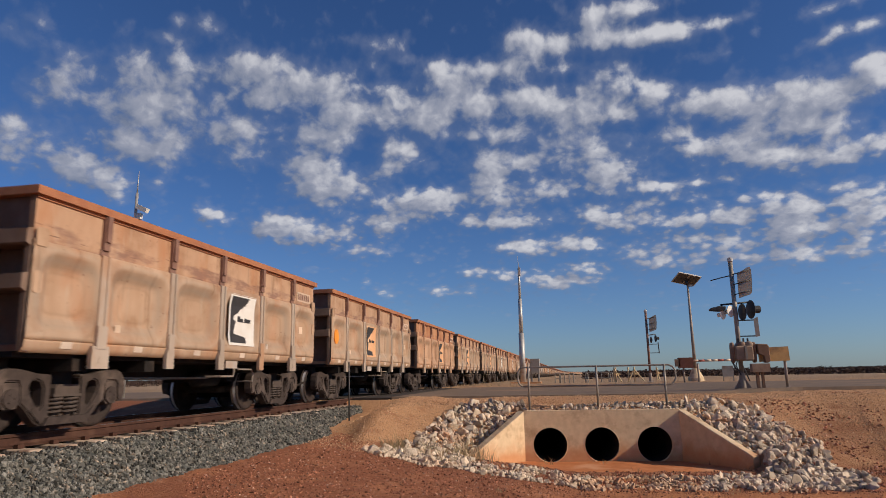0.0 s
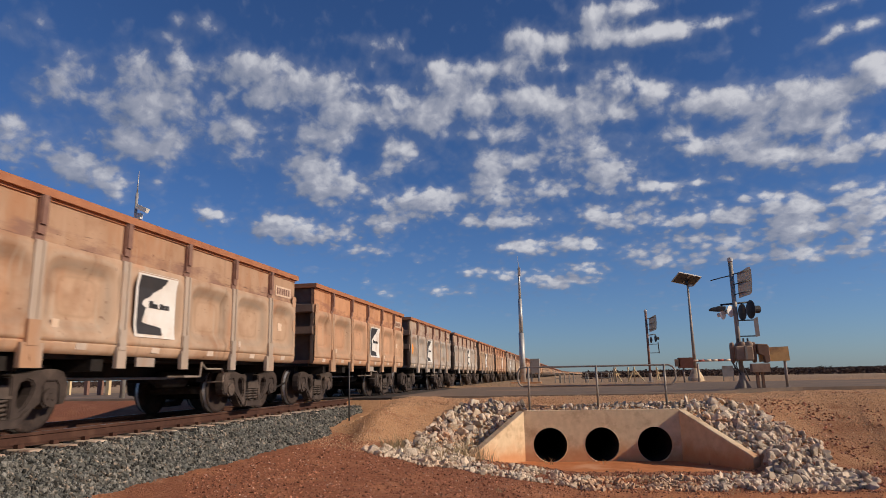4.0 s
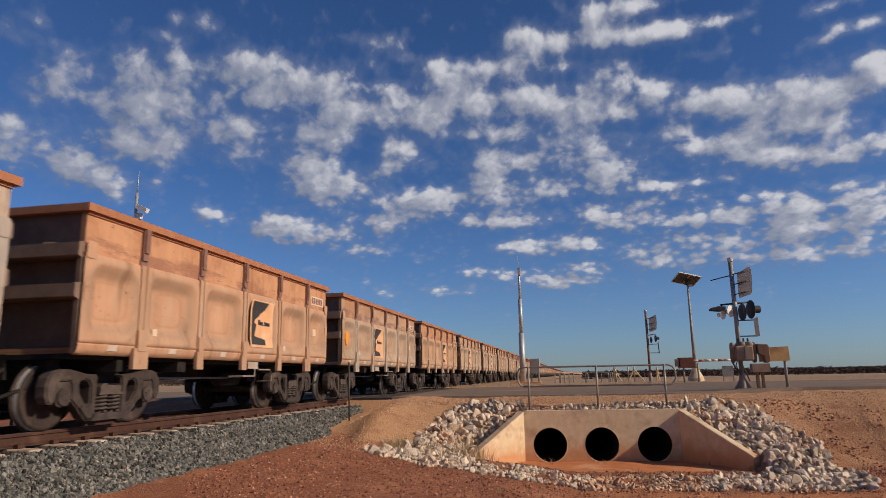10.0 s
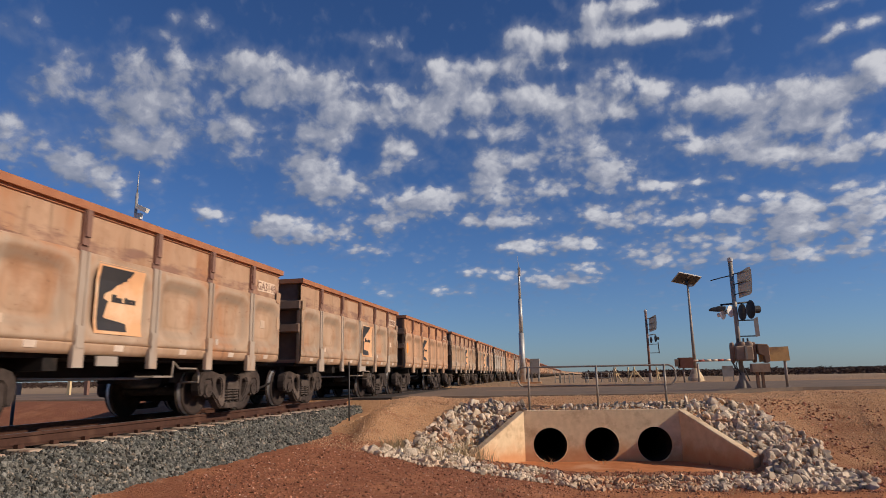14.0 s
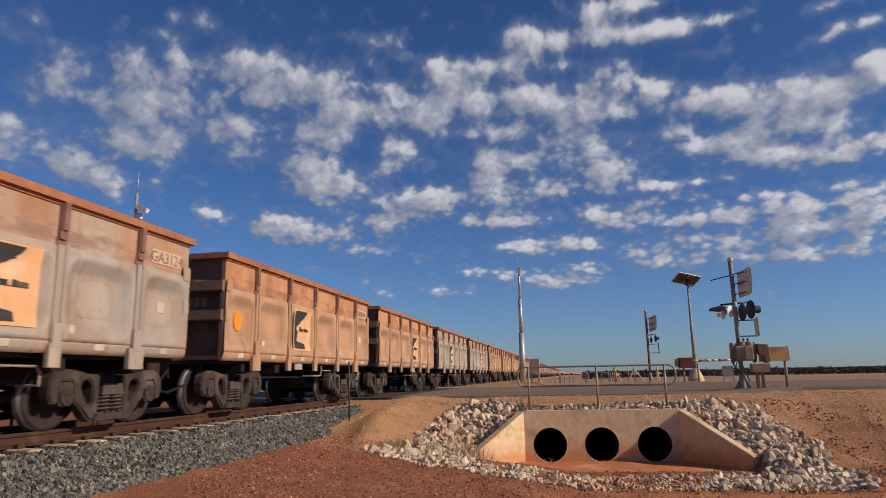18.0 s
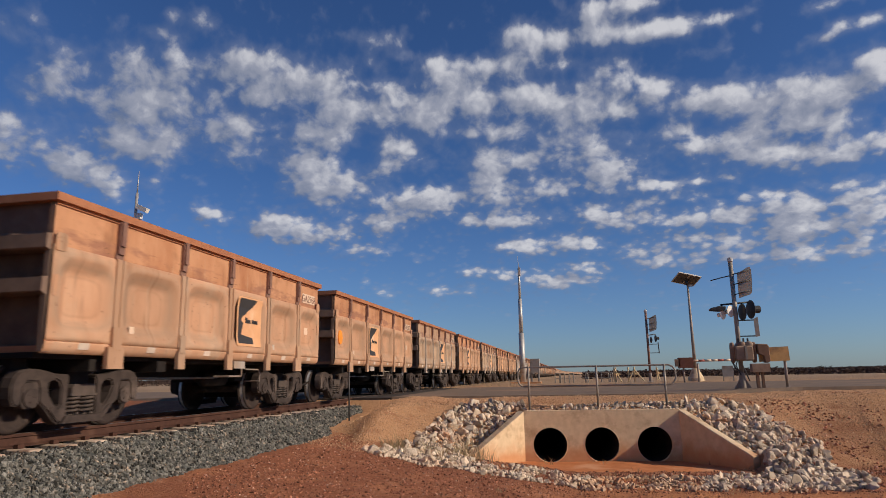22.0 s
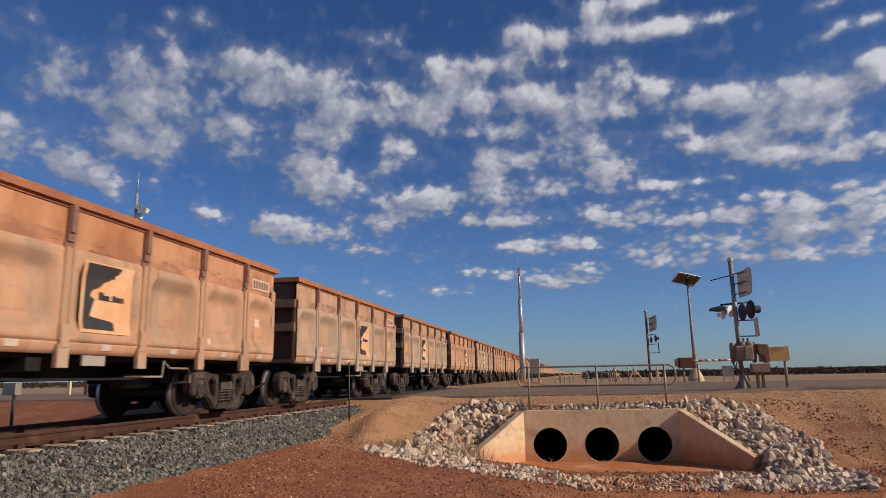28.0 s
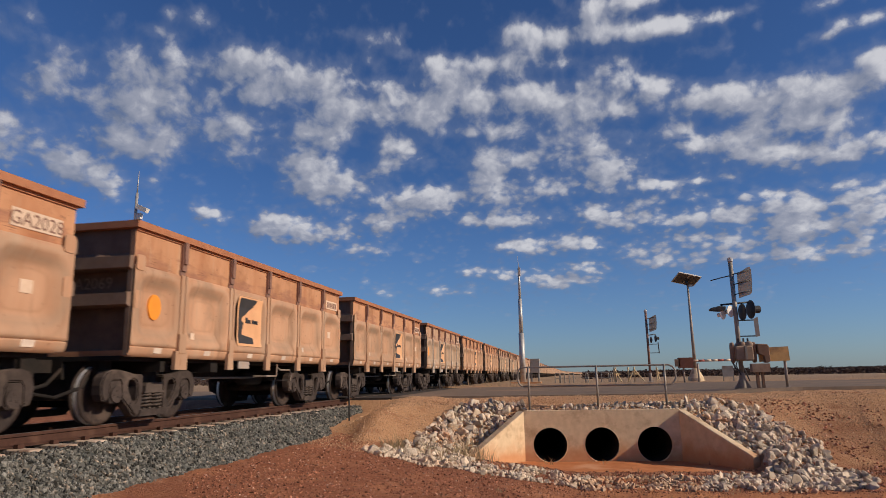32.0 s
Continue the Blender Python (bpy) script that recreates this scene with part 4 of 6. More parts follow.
for k in range(-2, ALL_WAGONS):
    y0 = FIRST_REAR - 4.64 + PITCH * k
    dot = k % 2 == 1
    near = k < NEAR_WAGONS
    coat = GREY if k in GREY_WAGONS else (RUST if k in RUST_WAGONS else TAN)
    board = WHITE if k in WHITE_BOARDS else ORANGE
    key = (near, coat.name, board.name if near else "", dot if near else False)
    tone = {"dusty_tan_paint": "dusty tan", "rust_dusted_paint": "rust-orange dusted", "weathered_grey_paint": "weathered grey"}[coat.name]
    if key not in proto:
        w = empty("ore_wagon", pose(TRACK_X, y0, 0), f"{tone} steel ore wagon with ribbed sides" + (" and an orange spot" if dot and near else ""), "wagon", "wagons of the ore train")
        if near:
            wagon(w, coat, board, dot)
        else:
            wagon_body(w, coat, False)
            kid("underframe", "sill", sill_mesh, BLACK, w)
            kid("gear_box", "gear", lambda: boxes((-1.1, 0.05, -1.3, 0.9, 0.68, 0.97)), BLACK, w)
            for s in (-1, 1):
                for side in (-1, 1):
                    kid("side_frame", "sideframe", lambda: sideframe_mesh(bmesh.new()), BOGIE, w, pose(side * 1.0, 3.33 * s, 0))
        proto[key] = w
    else:
        w = copy_thing(proto[key], pose(TRACK_X, y0, 0))
    TRAIN.append((w, y0))
for (w, y0), k in zip(TRAIN, range(-2, NEAR_WAGONS)):
    text = NUMBERS.get(k)
    plate = kid("fleet_board", "nplate", lambda: boxes((0, 0.012, -0.41, 0.41, -0.115, 0.115)), PLATE, w, pose(1.475, 3.93, 2.64))
    if text:
        me = letters(text, 0.255, POST)
        piece("lettering", me, plate, Matrix(((0, 0, 1, 0.014), (1, 0, 0, 0), (0, 1, 0, -0.01), (0, 0, 0, 1))))
    else:
        kid("lettering_bar", "nbars", lambda: boxes(*((0.012, 0.016, -0.35 + 0.12 * i, -0.27 + 0.12 * i, -0.075, 0.075) for i in range(6))), POST, plate)
    if k in SQUARE_MARKS:
        y, z = SQUARE_MARKS[k]
        kid("square_mark", "square", lambda: boxes((0, 0.008, -0.12, 0.12, -0.13, 0.13)), POST, w, pose(WALL - (0.072 if k == 3 else 0.02), y, z), "dark square patch")
    if k % 2 == 1:
        # the number again on the leading end
        if k in END_NUMBERS:
            piece("end_number", letters(END_NUMBERS[k], 0.26, END_MARK), w, Matrix(((1, 0, 0, 0.55), (0, 0, -1, -4.385), (0, 1, 0, 2.17), (0, 0, 0, 1))))
        else:
            kid("end_number", "end_bars", lambda: boxes(*((-0.42 + 0.15 * i, -0.31 + 0.15 * i, -0.004, 0.0, -0.09, 0.09) for i in range(6))), END_MARK, w, pose(0.55, -4.382, 2.17))
    for ly in (-3.33 - 0.915, -3.33 + 0.915, 3.33 - 0.915, 3.33 + 0.915):
        ws = kid("wheelset", "axle", axle_mesh, BOGIE, w, pose(0, ly, 0.46))
        for s in (-1, 1):
            turn = pose(s * 0.76, 0, 0, 0, 0, 0 if s > 0 else 180)
            wh = kid("wheel", "wheel", wheel_mesh, WHEEL, ws, turn, "dusty brown steel wheel", smooth=True)
            if len(wh.data.materials) == 1:
                wh.data.materials.append(TREAD)
                for f in wh.data.polygons:
                    rad = math.hypot(f.center.y, f.center.z)
                    if rad > 0.45 and abs(f.center.x) < 0.03:
                        f.material_index = 1
        WHEELS.append((ws, y0 + ly, ly))


# ---- the culvert ----
culvert = empty("culvert", SKEW @ pose(0, HEAD_Y, FLOOR_Z), "pale concrete culvert outlet with three round pipes and wing walls", "culvert")


def down(name, bm, material, label="", smooth=False, bevel=0.0):
    """A part of the culvert, drawn on its straight plan."""
    bm.transform(Matrix.Translation((0, -HEAD_Y, -FLOOR_Z)))
    return part(name, bm, material, culvert, label, smooth, bevel)


# bore coloured near-black to stand for the shade inside the pipes
BORE = surf("shade_dark_bore", (0.075, 0.052, 0.040), (0.05, 0.036, 0.028), 4, (0.11, 0.065, 0.042), 1.0, 0.3, rough=0.9, bump=0.1)
PIPES_X, PIPE_Z, PIPE_R = (-0.635, 0.66, 1.965), -1.125, 0.43


def headwall():
    """A wall with three round holes through it, made bay by bay."""
    bm = bmesh.new()
    y0, y1 = HEAD_Y, HEAD_Y + 0.22
    z0, z1 = FLOOR_Z - 0.3, HEAD_Z
    cuts = [HEAD_X0, (PIPES_X[0] + PIPES_X[1]) / 2, (PIPES_X[1] + PIPES_X[2]) / 2, HEAD_X1]
    for cx, a, b in zip(PIPES_X, cuts, cuts[1:]):
        for y, flip in ((y0, False), (y1, True)):
            ring, frame_pts = [], []
            n = 40
            for k in range(n):
                t = 2 * math.pi * k / n
                c, s = math.cos(t), math.sin(t)
                ring.append(bm.verts.new((cx + PIPE_R * c, y, PIPE_Z + PIPE_R * s)))
                sx = ((b - cx) if c > 0 else (cx - a)) / max(abs(c), 1e-6)
                sz = ((z1 - PIPE_Z) if s > 0 else (PIPE_Z - z0)) / max(abs(s), 1e-6)
                d = min(sx, sz)
                frame_pts.append(bm.verts.new((cx + d * c, y, PIPE_Z + d * s)))
            for k in range(n):
                q = (ring[k], ring[(k + 1) % n], frame_pts[(k + 1) % n], frame_pts[k])
                bm.faces.new(q if flip else q[::-1])
            corners = [bm.verts.new((x, y, z)) for x, z in ((b, z1), (a, z1), (a, z0), (b, z0))]
            for corner in corners:
                near = sorted(frame_pts, key=lambda v: (v.co - corner.co).length)[:8]
                on_x = [v for v in near if abs(v.co.x - corner.co.x) < 1e-4]
                on_z = [v for v in near if abs(v.co.z - corner.co.z) < 1e-4]
                if on_x and on_z:
                    bm.faces.new((corner, on_x[0], on_z[0]))
    bmesh.ops.remove_doubles(bm, verts=bm.verts[:], dist=1e-4)
    edge = [v for v in bm.verts if v.co.z > z1 - 1e-4]
    lo, hi = sorted((v for v in edge if v.co.y < y0 + 0.1), key=lambda v: v.co.x), sorted((v for v in edge if v.co.y > y0 + 0.1), key=lambda v: v.co.x)
    for i in range(min(len(lo), len(hi)) - 1):
        bm.faces.new((lo[i], lo[i + 1], hi[i + 1], hi[i]))
    bmesh.ops.recalc_face_normals(bm, faces=bm.faces[:])
    return bm


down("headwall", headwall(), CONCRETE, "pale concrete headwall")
for cx in PIPES_X:
    bm = bmesh.new()
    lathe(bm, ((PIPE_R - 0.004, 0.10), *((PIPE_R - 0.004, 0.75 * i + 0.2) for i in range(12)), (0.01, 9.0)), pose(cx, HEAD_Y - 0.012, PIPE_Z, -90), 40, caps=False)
    pipe = down("pipe", bm, BORE, "round pipe running under the road, coloured near-black for the shade inside")
    lip = lathe(bmesh.new(), ((PIPE_R + 0.010, 0.012), (PIPE_R + 0.008, 0.007), (PIPE_R - 0.004, 0.007), (PIPE_R - 0.004, 0.10)), pose(cx, HEAD_Y - 0.012, PIPE_Z, -90), 40, caps=False)
    lip.transform(Matrix.Translation((0, -HEAD_Y, -FLOOR_Z)))
    part("pipe_lip", lip, CONCRETE_PLAIN, pipe, "pale concrete lip")


def wing(x0, y0, x1, y1, z_low):
    """A sloping wing wall from the headwall's edge to its low end."""
    d = Vector((x1 - x0, y1 - y0, 0)).normalized()
    nrm = Vector((d.y, -d.x, 0)) * (0.11 if x1 > x0 else -0.11)
    bm = bmesh.new()
    vs = []
    for off in (-1, 1):
        vs.append([bm.verts.new(Vector(c) + nrm * off) for c in ((x0, y0, FLOOR_Z - 0.3), (x0, y0, HEAD_Z), (x1, y1, z_low), (x1, y1, FLOOR_Z - 0.3))])
    a, b = vs
    bm.faces.new(a)
    bm.faces.new(b[::-1])
    for i in range(4):
        bm.faces.new((a[i], b[i], b[(i + 1) % 4], a[(i + 1) % 4]))
    bmesh.ops.recalc_face_normals(bm, faces=bm.faces[:])
    return bm


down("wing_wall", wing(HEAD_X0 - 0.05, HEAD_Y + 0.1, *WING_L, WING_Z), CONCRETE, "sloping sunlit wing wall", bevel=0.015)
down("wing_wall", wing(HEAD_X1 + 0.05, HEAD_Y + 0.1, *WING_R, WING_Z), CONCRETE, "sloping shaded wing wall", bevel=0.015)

SILT = surf("orange_silt", (0.60, 0.235, 0.095), (0.50, 0.18, 0.070), 3, (0.66, 0.34, 0.18), 0.8, 0.4, rough=0.95, bump=0.25, bump_scale=14)


def silt_sheet():
    """Fine washed-in silt on the outlet floor, between the wing walls."""
    bm = bmesh.new()
    rows = []
    for j in range(15):
        y = HEAD_Y - 0.01 - 2.2 * j / 14
        k = HEAD_Y - y
        xa, xb = HEAD_X0 + (WING_L[0] - HEAD_X0) * min(1.0, k / (HEAD_Y - WING_L[1])) + 0.07, HEAD_X1 + (WING_R[0] - HEAD_X1) * min(1.0, k / (HEAD_Y - WING_R[1])) - 0.07
        rows.append([bm.verts.new((x, y, FLOOR_Z + 0.05 + 0.03 * noise.noise((x * 1.2, y * 1.2, 0)) - 0.07 * ss(1.5, 2.2, k))) for x in (xa + (xb - xa) * i / 30 for i in range(31))])
    for p_, q_ in zip(rows, rows[1:]):
        for i in range(30):
            bm.faces.new((q_[i], q_[i + 1], p_[i + 1], p_[i]))
    bm.transform(SKEW)
    return tagged(part("silt_floor", bm, SILT, smooth=True), "fine bright orange silt washed over the outlet floor", "silt", kind="structure")


silt_sheet()

# ---- riprap ----
riprap = empty("riprap", pose(0, 16, -1.5), "angular pale stones heaped round the culvert outlet", "stones")
ROCKS = []
for i, (vs, fs) in enumerate(broken_shapes(16, 21)):
    me = bpy.data.meshes.new("stone")
    me.from_pydata([tuple(v) for v in vs], [], fs)
    me.materials.append(RIPRAP)
    ROCKS.append(me)


LEFT_HEAP = ((-1.35, 18.6), (-3.3, 18.6), (-3.75, 16.6), (-4.0, 15.1), (-4.7, 14.2), (-3.5, 13.6), (-2.2, 14.3), (-2.65, 15.9), (-1.4, 17.5))
RIGHT_HEAP = ((2.65, 18.65), (2.85, 17.8), (4.05, 16.0), (3.7, 15.2), (4.2, 13.9), (5.3, 13.9), (5.75, 14.8), (5.45, 17.0), (4.6, 18.7))
APRON = ((-3.5, 13.5), (4.3, 13.4), (4.0, 15.3), (2.0, 14.9), (-2.2, 14.9))


def inside(poly, x, y):
    hit = False
    for (xa, ya), (xb, yb) in zip(poly, poly[1:] + poly[:1]):
        if (ya > y) != (yb > y) and x < xa + (y - ya) * (xb - xa) / (yb - ya):
            hit = not hit
    return hit


def where_stones(x, y):
    """0: none, 1: the heaps, 2: the apron and the strip on the headwall."""
    if in_outlet(x, y, 0.16):
        return 0
    wob = 0.25 * noise.noise((x * 1.5, y * 1.5, 9))
    if inside(LEFT_HEAP, x + wob, y + wob) or inside(RIGHT_HEAP, x - wob, y + wob):
        return 1
    if inside(APRON, x, y + wob) or (17.72 < y - 0.08 * x < 18.3 and -1.5 < x < 2.9):
        return 2
    return 0


rr = random.Random(5)
placed, small, apron = [], [], []
tries = 0
while tries < 40000 and len(placed) < 2100:
    tries += 1
    x, y = rr.uniform(-5.2, 6.4), rr.uniform(13.2, 18.7)
    kind = where_stones(x, y)
    if not kind or kind == 2 and y < 15.5 and noise.noise((x * 2.2, y * 2.2, 6)) < rr.uniform(-0.25, 0.25):
        continue
    s = (0.055 + 0.092 * rr.random() ** 1.7) * (0.6 if kind == 2 else 1.0)
    if any((x - a) ** 2 + (y - b) ** 2 < (0.67 * (s + c)) ** 2 for a, b, c in placed):
        continue
    placed.append((x, y, s))
    z = ground_z(x, y)
    if kind == 2 and y < 15.6 and 0.0 < x + noise.noise((x, y, 4)) < 2.2:
        apron.append(((x, y, z + s * 0.05), s * 1.1))
    elif len(placed) - len(apron) <= 300:
        piece("stone", ROCKS[rr.randrange(16)], riprap, pose(x, y - 16, z + 1.5 + s * 0.3, rr.uniform(0, 360), rr.uniform(0, 360), rr.uniform(0, 360)) @ Matrix.Diagonal((s * 1.15, s * 1.15, s * 1.15, 1)))
    else:
        small.append(((x, y, z + s * 0.25), s * 1.1))
STONES = broken_shapes(12, 33)
for _ in range(3200):
    x, y = rr.uniform(-5.2, 6.4), rr.uniform(13.2, 18.7)
    kind = where_stones(x, y)
    if kind == 1 or kind == 2 and (y > 15.5 or noise.noise((x * 2.2, y * 2.2, 6)) > rr.uniform(-0.2, 0.4)):
        (apron if kind == 2 and y < 15.6 and 0.0 < x + noise.noise((x, y, 4)) < 2.2 else small).append(((x, y, ground_z(x, y) + 0.01), rr.uniform(0.03, 0.075)))
scatter("riprap_chips", STONES, small, RIPRAP_SMALL, "smaller pale broken stones among the riprap", "stones")
scatter("apron_stones", STONES, apron, RIPRAP_STAINED, "mud-stained broken stones half sunk before the outlet", "stones")

# ---- handrail over the culvert ----
rail_ = empty("handrail", pose(0.62, 18.2, -0.17, 0, 0, 1.5), "tubular galvanised handrail with rounded ends above the culvert", "handrail")
loop = [(-1.95, 0, 0.50), (-2.03, 0, 0.55), (-2.08, 0, 0.66), (-2.08, 0, 0.86), (-2.03, 0, 0.96), (-1.93, 0, 1.01), (1.88, 0, 1.01), (1.99, 0, 0.96), (2.05, 0, 0.86), (2.05, 0, 0.66), (1.99, 0, 0.55), (1.9, 0, 0.50), (-1.95, 0, 0.50)]
part("rail_loop", tube(bmesh.new(), loop, 0.024, 8), GALV, rail_, smooth=True)
for x in (-1.79, 0.02, 1.77):
    part("post", tube(bmesh.new(), ((x, 0, -0.15), (x, 0, 1.03)), 0.03, 8), GALV, rail_, smooth=True)


# ---- crossing signals, lamps and masts ----
def mast_part(name, pts, rad, mat_, parent, label="", seg=12):
    return part(name, tube(bmesh.new(), pts, rad, seg), mat_, parent, label, smooth=True)


DARK = surf("matt_black_paint", (0.03, 0.03, 0.03), (0.05, 0.045, 0.04), 8, rough=0.6, bump=0.03)
BOARD_BACK = surf("aluminium_sign_back", (0.36, 0.32, 0.275), (0.30, 0.265, 0.225), 4, (0.26, 0.19, 0.14), 1.0, 0.4, rough=0.55, metal=0.2, bump=0.04)
BROWN = surf("dusty_brown_paint", (0.27, 0.165, 0.105), (0.20, 0.12, 0.078), 5, (0.40, 0.27, 0.175), 1.0, 0.4, rough=0.8, bump=0.08)
TIMBER = surf("yellow_barrier_paint", (0.70, 0.53, 0.30), (0.58, 0.42, 0.22), 6, rough=0.7, bump=0.05)
SOLAR = surf("solar_glass", (0.02, 0.025, 0.05), (0.03, 0.035, 0.06), 5, rough=0.15, bump=0.0)


def light(s, x, z, turn, size, material, label, hood):
    """A round backboard with its lamp can and a short hood."""
    bm = lathe(bmesh.new(), ((0.01, 0.03), (0.10, 0.028), (0.30, 0.012), (0.31, 0.0), (0.30, -0.012), (0.13, -0.012)), Matrix(), 24)
    lathe(bm, ((0.12, 0.0), (0.125, -hood), (0.11, -hood), (0.10, 0.0)), Matrix(), 14)
    bm.transform(pose(x, -0.1, z, 90, 0, turn) @ Matrix.Diagonal((size, size, size, 1)))
    part("light_hood", bm, material, s, label)


def crossing_signal(x, y, z, pole, paired):
    """A level crossing flasher mast, seen from behind."""
    s = empty("crossing_signal", pose(x, y, z), "level crossing signal mast with flashing light hoods and sign backs", "signal", "crossing signals")
    mast_part("mast", ((0, 0, 0), (0, 0, 4.3)), 0.070, pole, s, "dusty steel mast")
    part("base", lathe(bmesh.new(), ((0.20, 0), (0.20, 0.035), (0.10, 0.06), (0.095, 0.55))), POLE, s)
    part("cap", lathe(bmesh.new(), ((0.09, 4.24), (0.09, 4.36), (0.01, 4.38)), Matrix(), 12), SILVER, s)
    part("sign_back", prism(bmesh.new(), [(0.14, 2.98), (0.50, 3.10), (0.56, 3.16), (0.595, 3.55), (0.60, 3.92), (0.56, 4.02), (0.50, 4.01), (0.15, 3.80)], "y", -0.10, -0.075), BOARD_BACK, s, "grey back of a tilted crossing sign")
    for zz in (3.10, 3.44, 3.78):
        mast_part("sign_arm", ((0, -0.12, zz), (0.54, -0.12, zz + 0.14)), 0.016, DARK, s, seg=6)
    mast_part("light_arm", ((-0.40 if paired else 0, 0.05, 2.80), (0.50, 0.05, 2.86)), 0.03, DARK, s)
    size = 1.0 if paired else 0.72
    light(s, 0.19, 2.52, -77, 0.90 * size, DARK, "black round light backboard", 0.10)
    light(s, 0.46, 2.60, -78, 1.0 * size, DARK, "black round light backboard", 0.28)
    if paired:
        light(s, -0.17, 2.56, 45, 0.62, WHITE, "pale sunlit light cup", 0.30)
        light(s, -0.42, 2.46, 45, 0.52, WHITE, "pale sunlit light cup", 0.34)
        part("visor", prism(bmesh.new(), [(-0.84, 2.60), (-0.52, 2.56), (-0.34, 2.60), (-0.30, 2.72), (-0.55, 2.74), (-0.82, 2.68)], "y", -0.22, 0.02), DARK, s, bevel=0.03)
        mast_part("drop_arm", ((-0.40, 0.05, 2.82), (-0.42, 0.0, 2.56)), 0.035, DARK, s, seg=6)
        part("lower_sign_back", prism(bmesh.new(), [(0.54, 1.70), (0.67, 1.73), (0.66, 2.36), (0.53, 2.30)], "y", -0.04, -0.015), BOARD_BACK, s)
    else:
        mast_part("sign_edge", ((0.62, 0, 1.70), (0.60, 0, 2.36)), 0.03, DARK, s, seg=6)
    for zz in (1.74, 2.26):
        mast_part("sign_arm", ((0, 0, zz), (0.6, 0, zz)), 0.020, DARK, s, seg=6)
    return s


sig = crossing_signal(5.42, 23.0, 0.02, GALV, True)
MACHINE = surf("tan_machine_paint", (0.37, 0.255, 0.165), (0.28, 0.185, 0.115), 5, (0.20, 0.12, 0.075), 1.3, 0.4, rough=0.7, bump=0.06)
part("gate_machine", prism(bmesh.new(), rounded(-0.22, 0.34, 0.94, 1.42, 0.07, 4), "y", -0.42, 0.25), MACHINE, sig, "tan gate mechanism housing", bevel=0.04)
for x in (0.02, 0.24):
    part("machine_lid", lathe(bmesh.new(), ((0.01, -0.38), (0.08, -0.38), (0.12, -0.34), (0.12, 0.18), (0.08, 0.22), (0.01, 0.22)), pose(x, 0, 1.44, -90), 14), MACHINE, sig, "pale domed housing", smooth=True)
for x in (-0.02, 0.13, 0.26):
    part("lid_bolt", lathe(bmesh.new(), ((0.03, 1.55), (0.03, 1.66), (0.01, 1.68)), pose(x, -0.1, 0), 8), DARK, sig)
part("machine_rib", boxes((0.06, 0.13, -0.47, -0.41, 0.98, 1.40)), GALV, sig, bevel=0.02)
for x in (-0.30, 0.35):
    part("bracket_arm", prism(bmesh.new(), rounded(-0.36, 0.02, 0.88, 1.54, 0.15, 4), "x", x, x + 0.08), BROWN, sig, "dusty brown gate arm cheek", bevel=0.015)
part("strut", tube(bmesh.new(), ((-0.30, -0.2, 0.95), (-0.20, -0.1, 0.72), (-0.06, -0.05, 0.62)), 0.025, 6), DARK, sig)
part("strut", tube(bmesh.new(), ((-0.16, -0.3, 0.96), (-0.22, -0.3, 0.80), (-0.05, -0.1, 0.50)), 0.016, 6), DARK, sig)
part("base_fin", prism(bmesh.new(), [(-0.30, 0.0), (0.30, 0.0), (0.10, 0.36), (-0.10, 0.36)], "y", -0.03, 0.03), POLE, sig)
mast_part("cable_arm", ((-0.05, 0, 3.76), (-0.35, 0, 3.70), (-0.68, 0, 3.62)), 0.018, DARK, sig, seg=6)
mast_part("counterweight_arm", ((0.30, -0.2, 1.02), (0.36, -0.25, 1.18), (0.38, -0.25, 1.38), (0.60, -0.28, 1.38)), 0.085, BROWN, sig, seg=8)
part("counterweight", prism(bmesh.new(), [(0.44, 1.47), (0.76, 1.45), (0.80, 1.38), (0.81, 0.92), (0.74, 0.86), (0.64, 0.88), (0.62, 1.08), (0.46, 1.16)], "y", -0.42, -0.12), BROWN, sig, bevel=0.02)
crossing_signal(4.62, 41.5, 0.08, POST, False)
bd = empty("notice_board", pose(6.42, 22.8, 0.0), "brown weathered notice board on a timber post", "sign")
bm = boxes((-0.46, 0.46, -0.03, 0.03, 0.93, 1.38))
bm.transform(pose(0, 0, 0, 0, -1.5, 3))
OCHRE = surf("ochre_board", (0.60, 0.37, 0.16), (0.48, 0.29, 0.125), 5, (0.24, 0.15, 0.09), 1.2, 0.4, rough=0.8, bump=0.06)
part("board", bm, OCHRE, bd, bevel=0.01)
mast_part("post", ((0.30, 0.07, -0.1), (0.30, 0.07, 1.36)), 0.045, POLE, bd)
jb = empty("junction_box", pose(5.80, 22.3, -0.02), "dusty grey junction box on two posts", "box")
part("cabinet", boxes((-0.25, 0.27, -0.15, 0.15, 0.62, 0.88)), MACHINE, jb, bevel=0.02)
part("post", boxes((-0.13, -0.05, -0.05, 0.05, -0.1, 0.62)), BROWN, jb)
part("post", boxes((0.03, 0.10, -0.05, 0.05, -0.1, 0.62)), BROWN, jb)

boom = empty("boom_gate", pose(5.75, 38.0, 0.0), "red and white boom gate with a brown counterweight", "boom gate")
RUSTY = surf("rusty_counterweight", (0.25, 0.10, 0.065), (0.19, 0.08, 0.05), 5, rough=0.85, bump=0.08)
RED = surf("faded_red_paint", (0.45, 0.10, 0.07), (0.38, 0.09, 0.06), 5, rough=0.7, bump=0.04)
for i in range(7):
    a_ = 0.72 + 0.33 * i
    mast_part("boom_section", ((a_, 0, 1.24), (a_ + 0.33, 0, 1.245)), 0.058, (PLATE, RED, PLATE)[i % 3], boom, seg=8)
part("counterweight", boxes((0.0, 0.75, -0.2, 0.2, 0.86, 1.42)), RUSTY, boom, bevel=0.05)
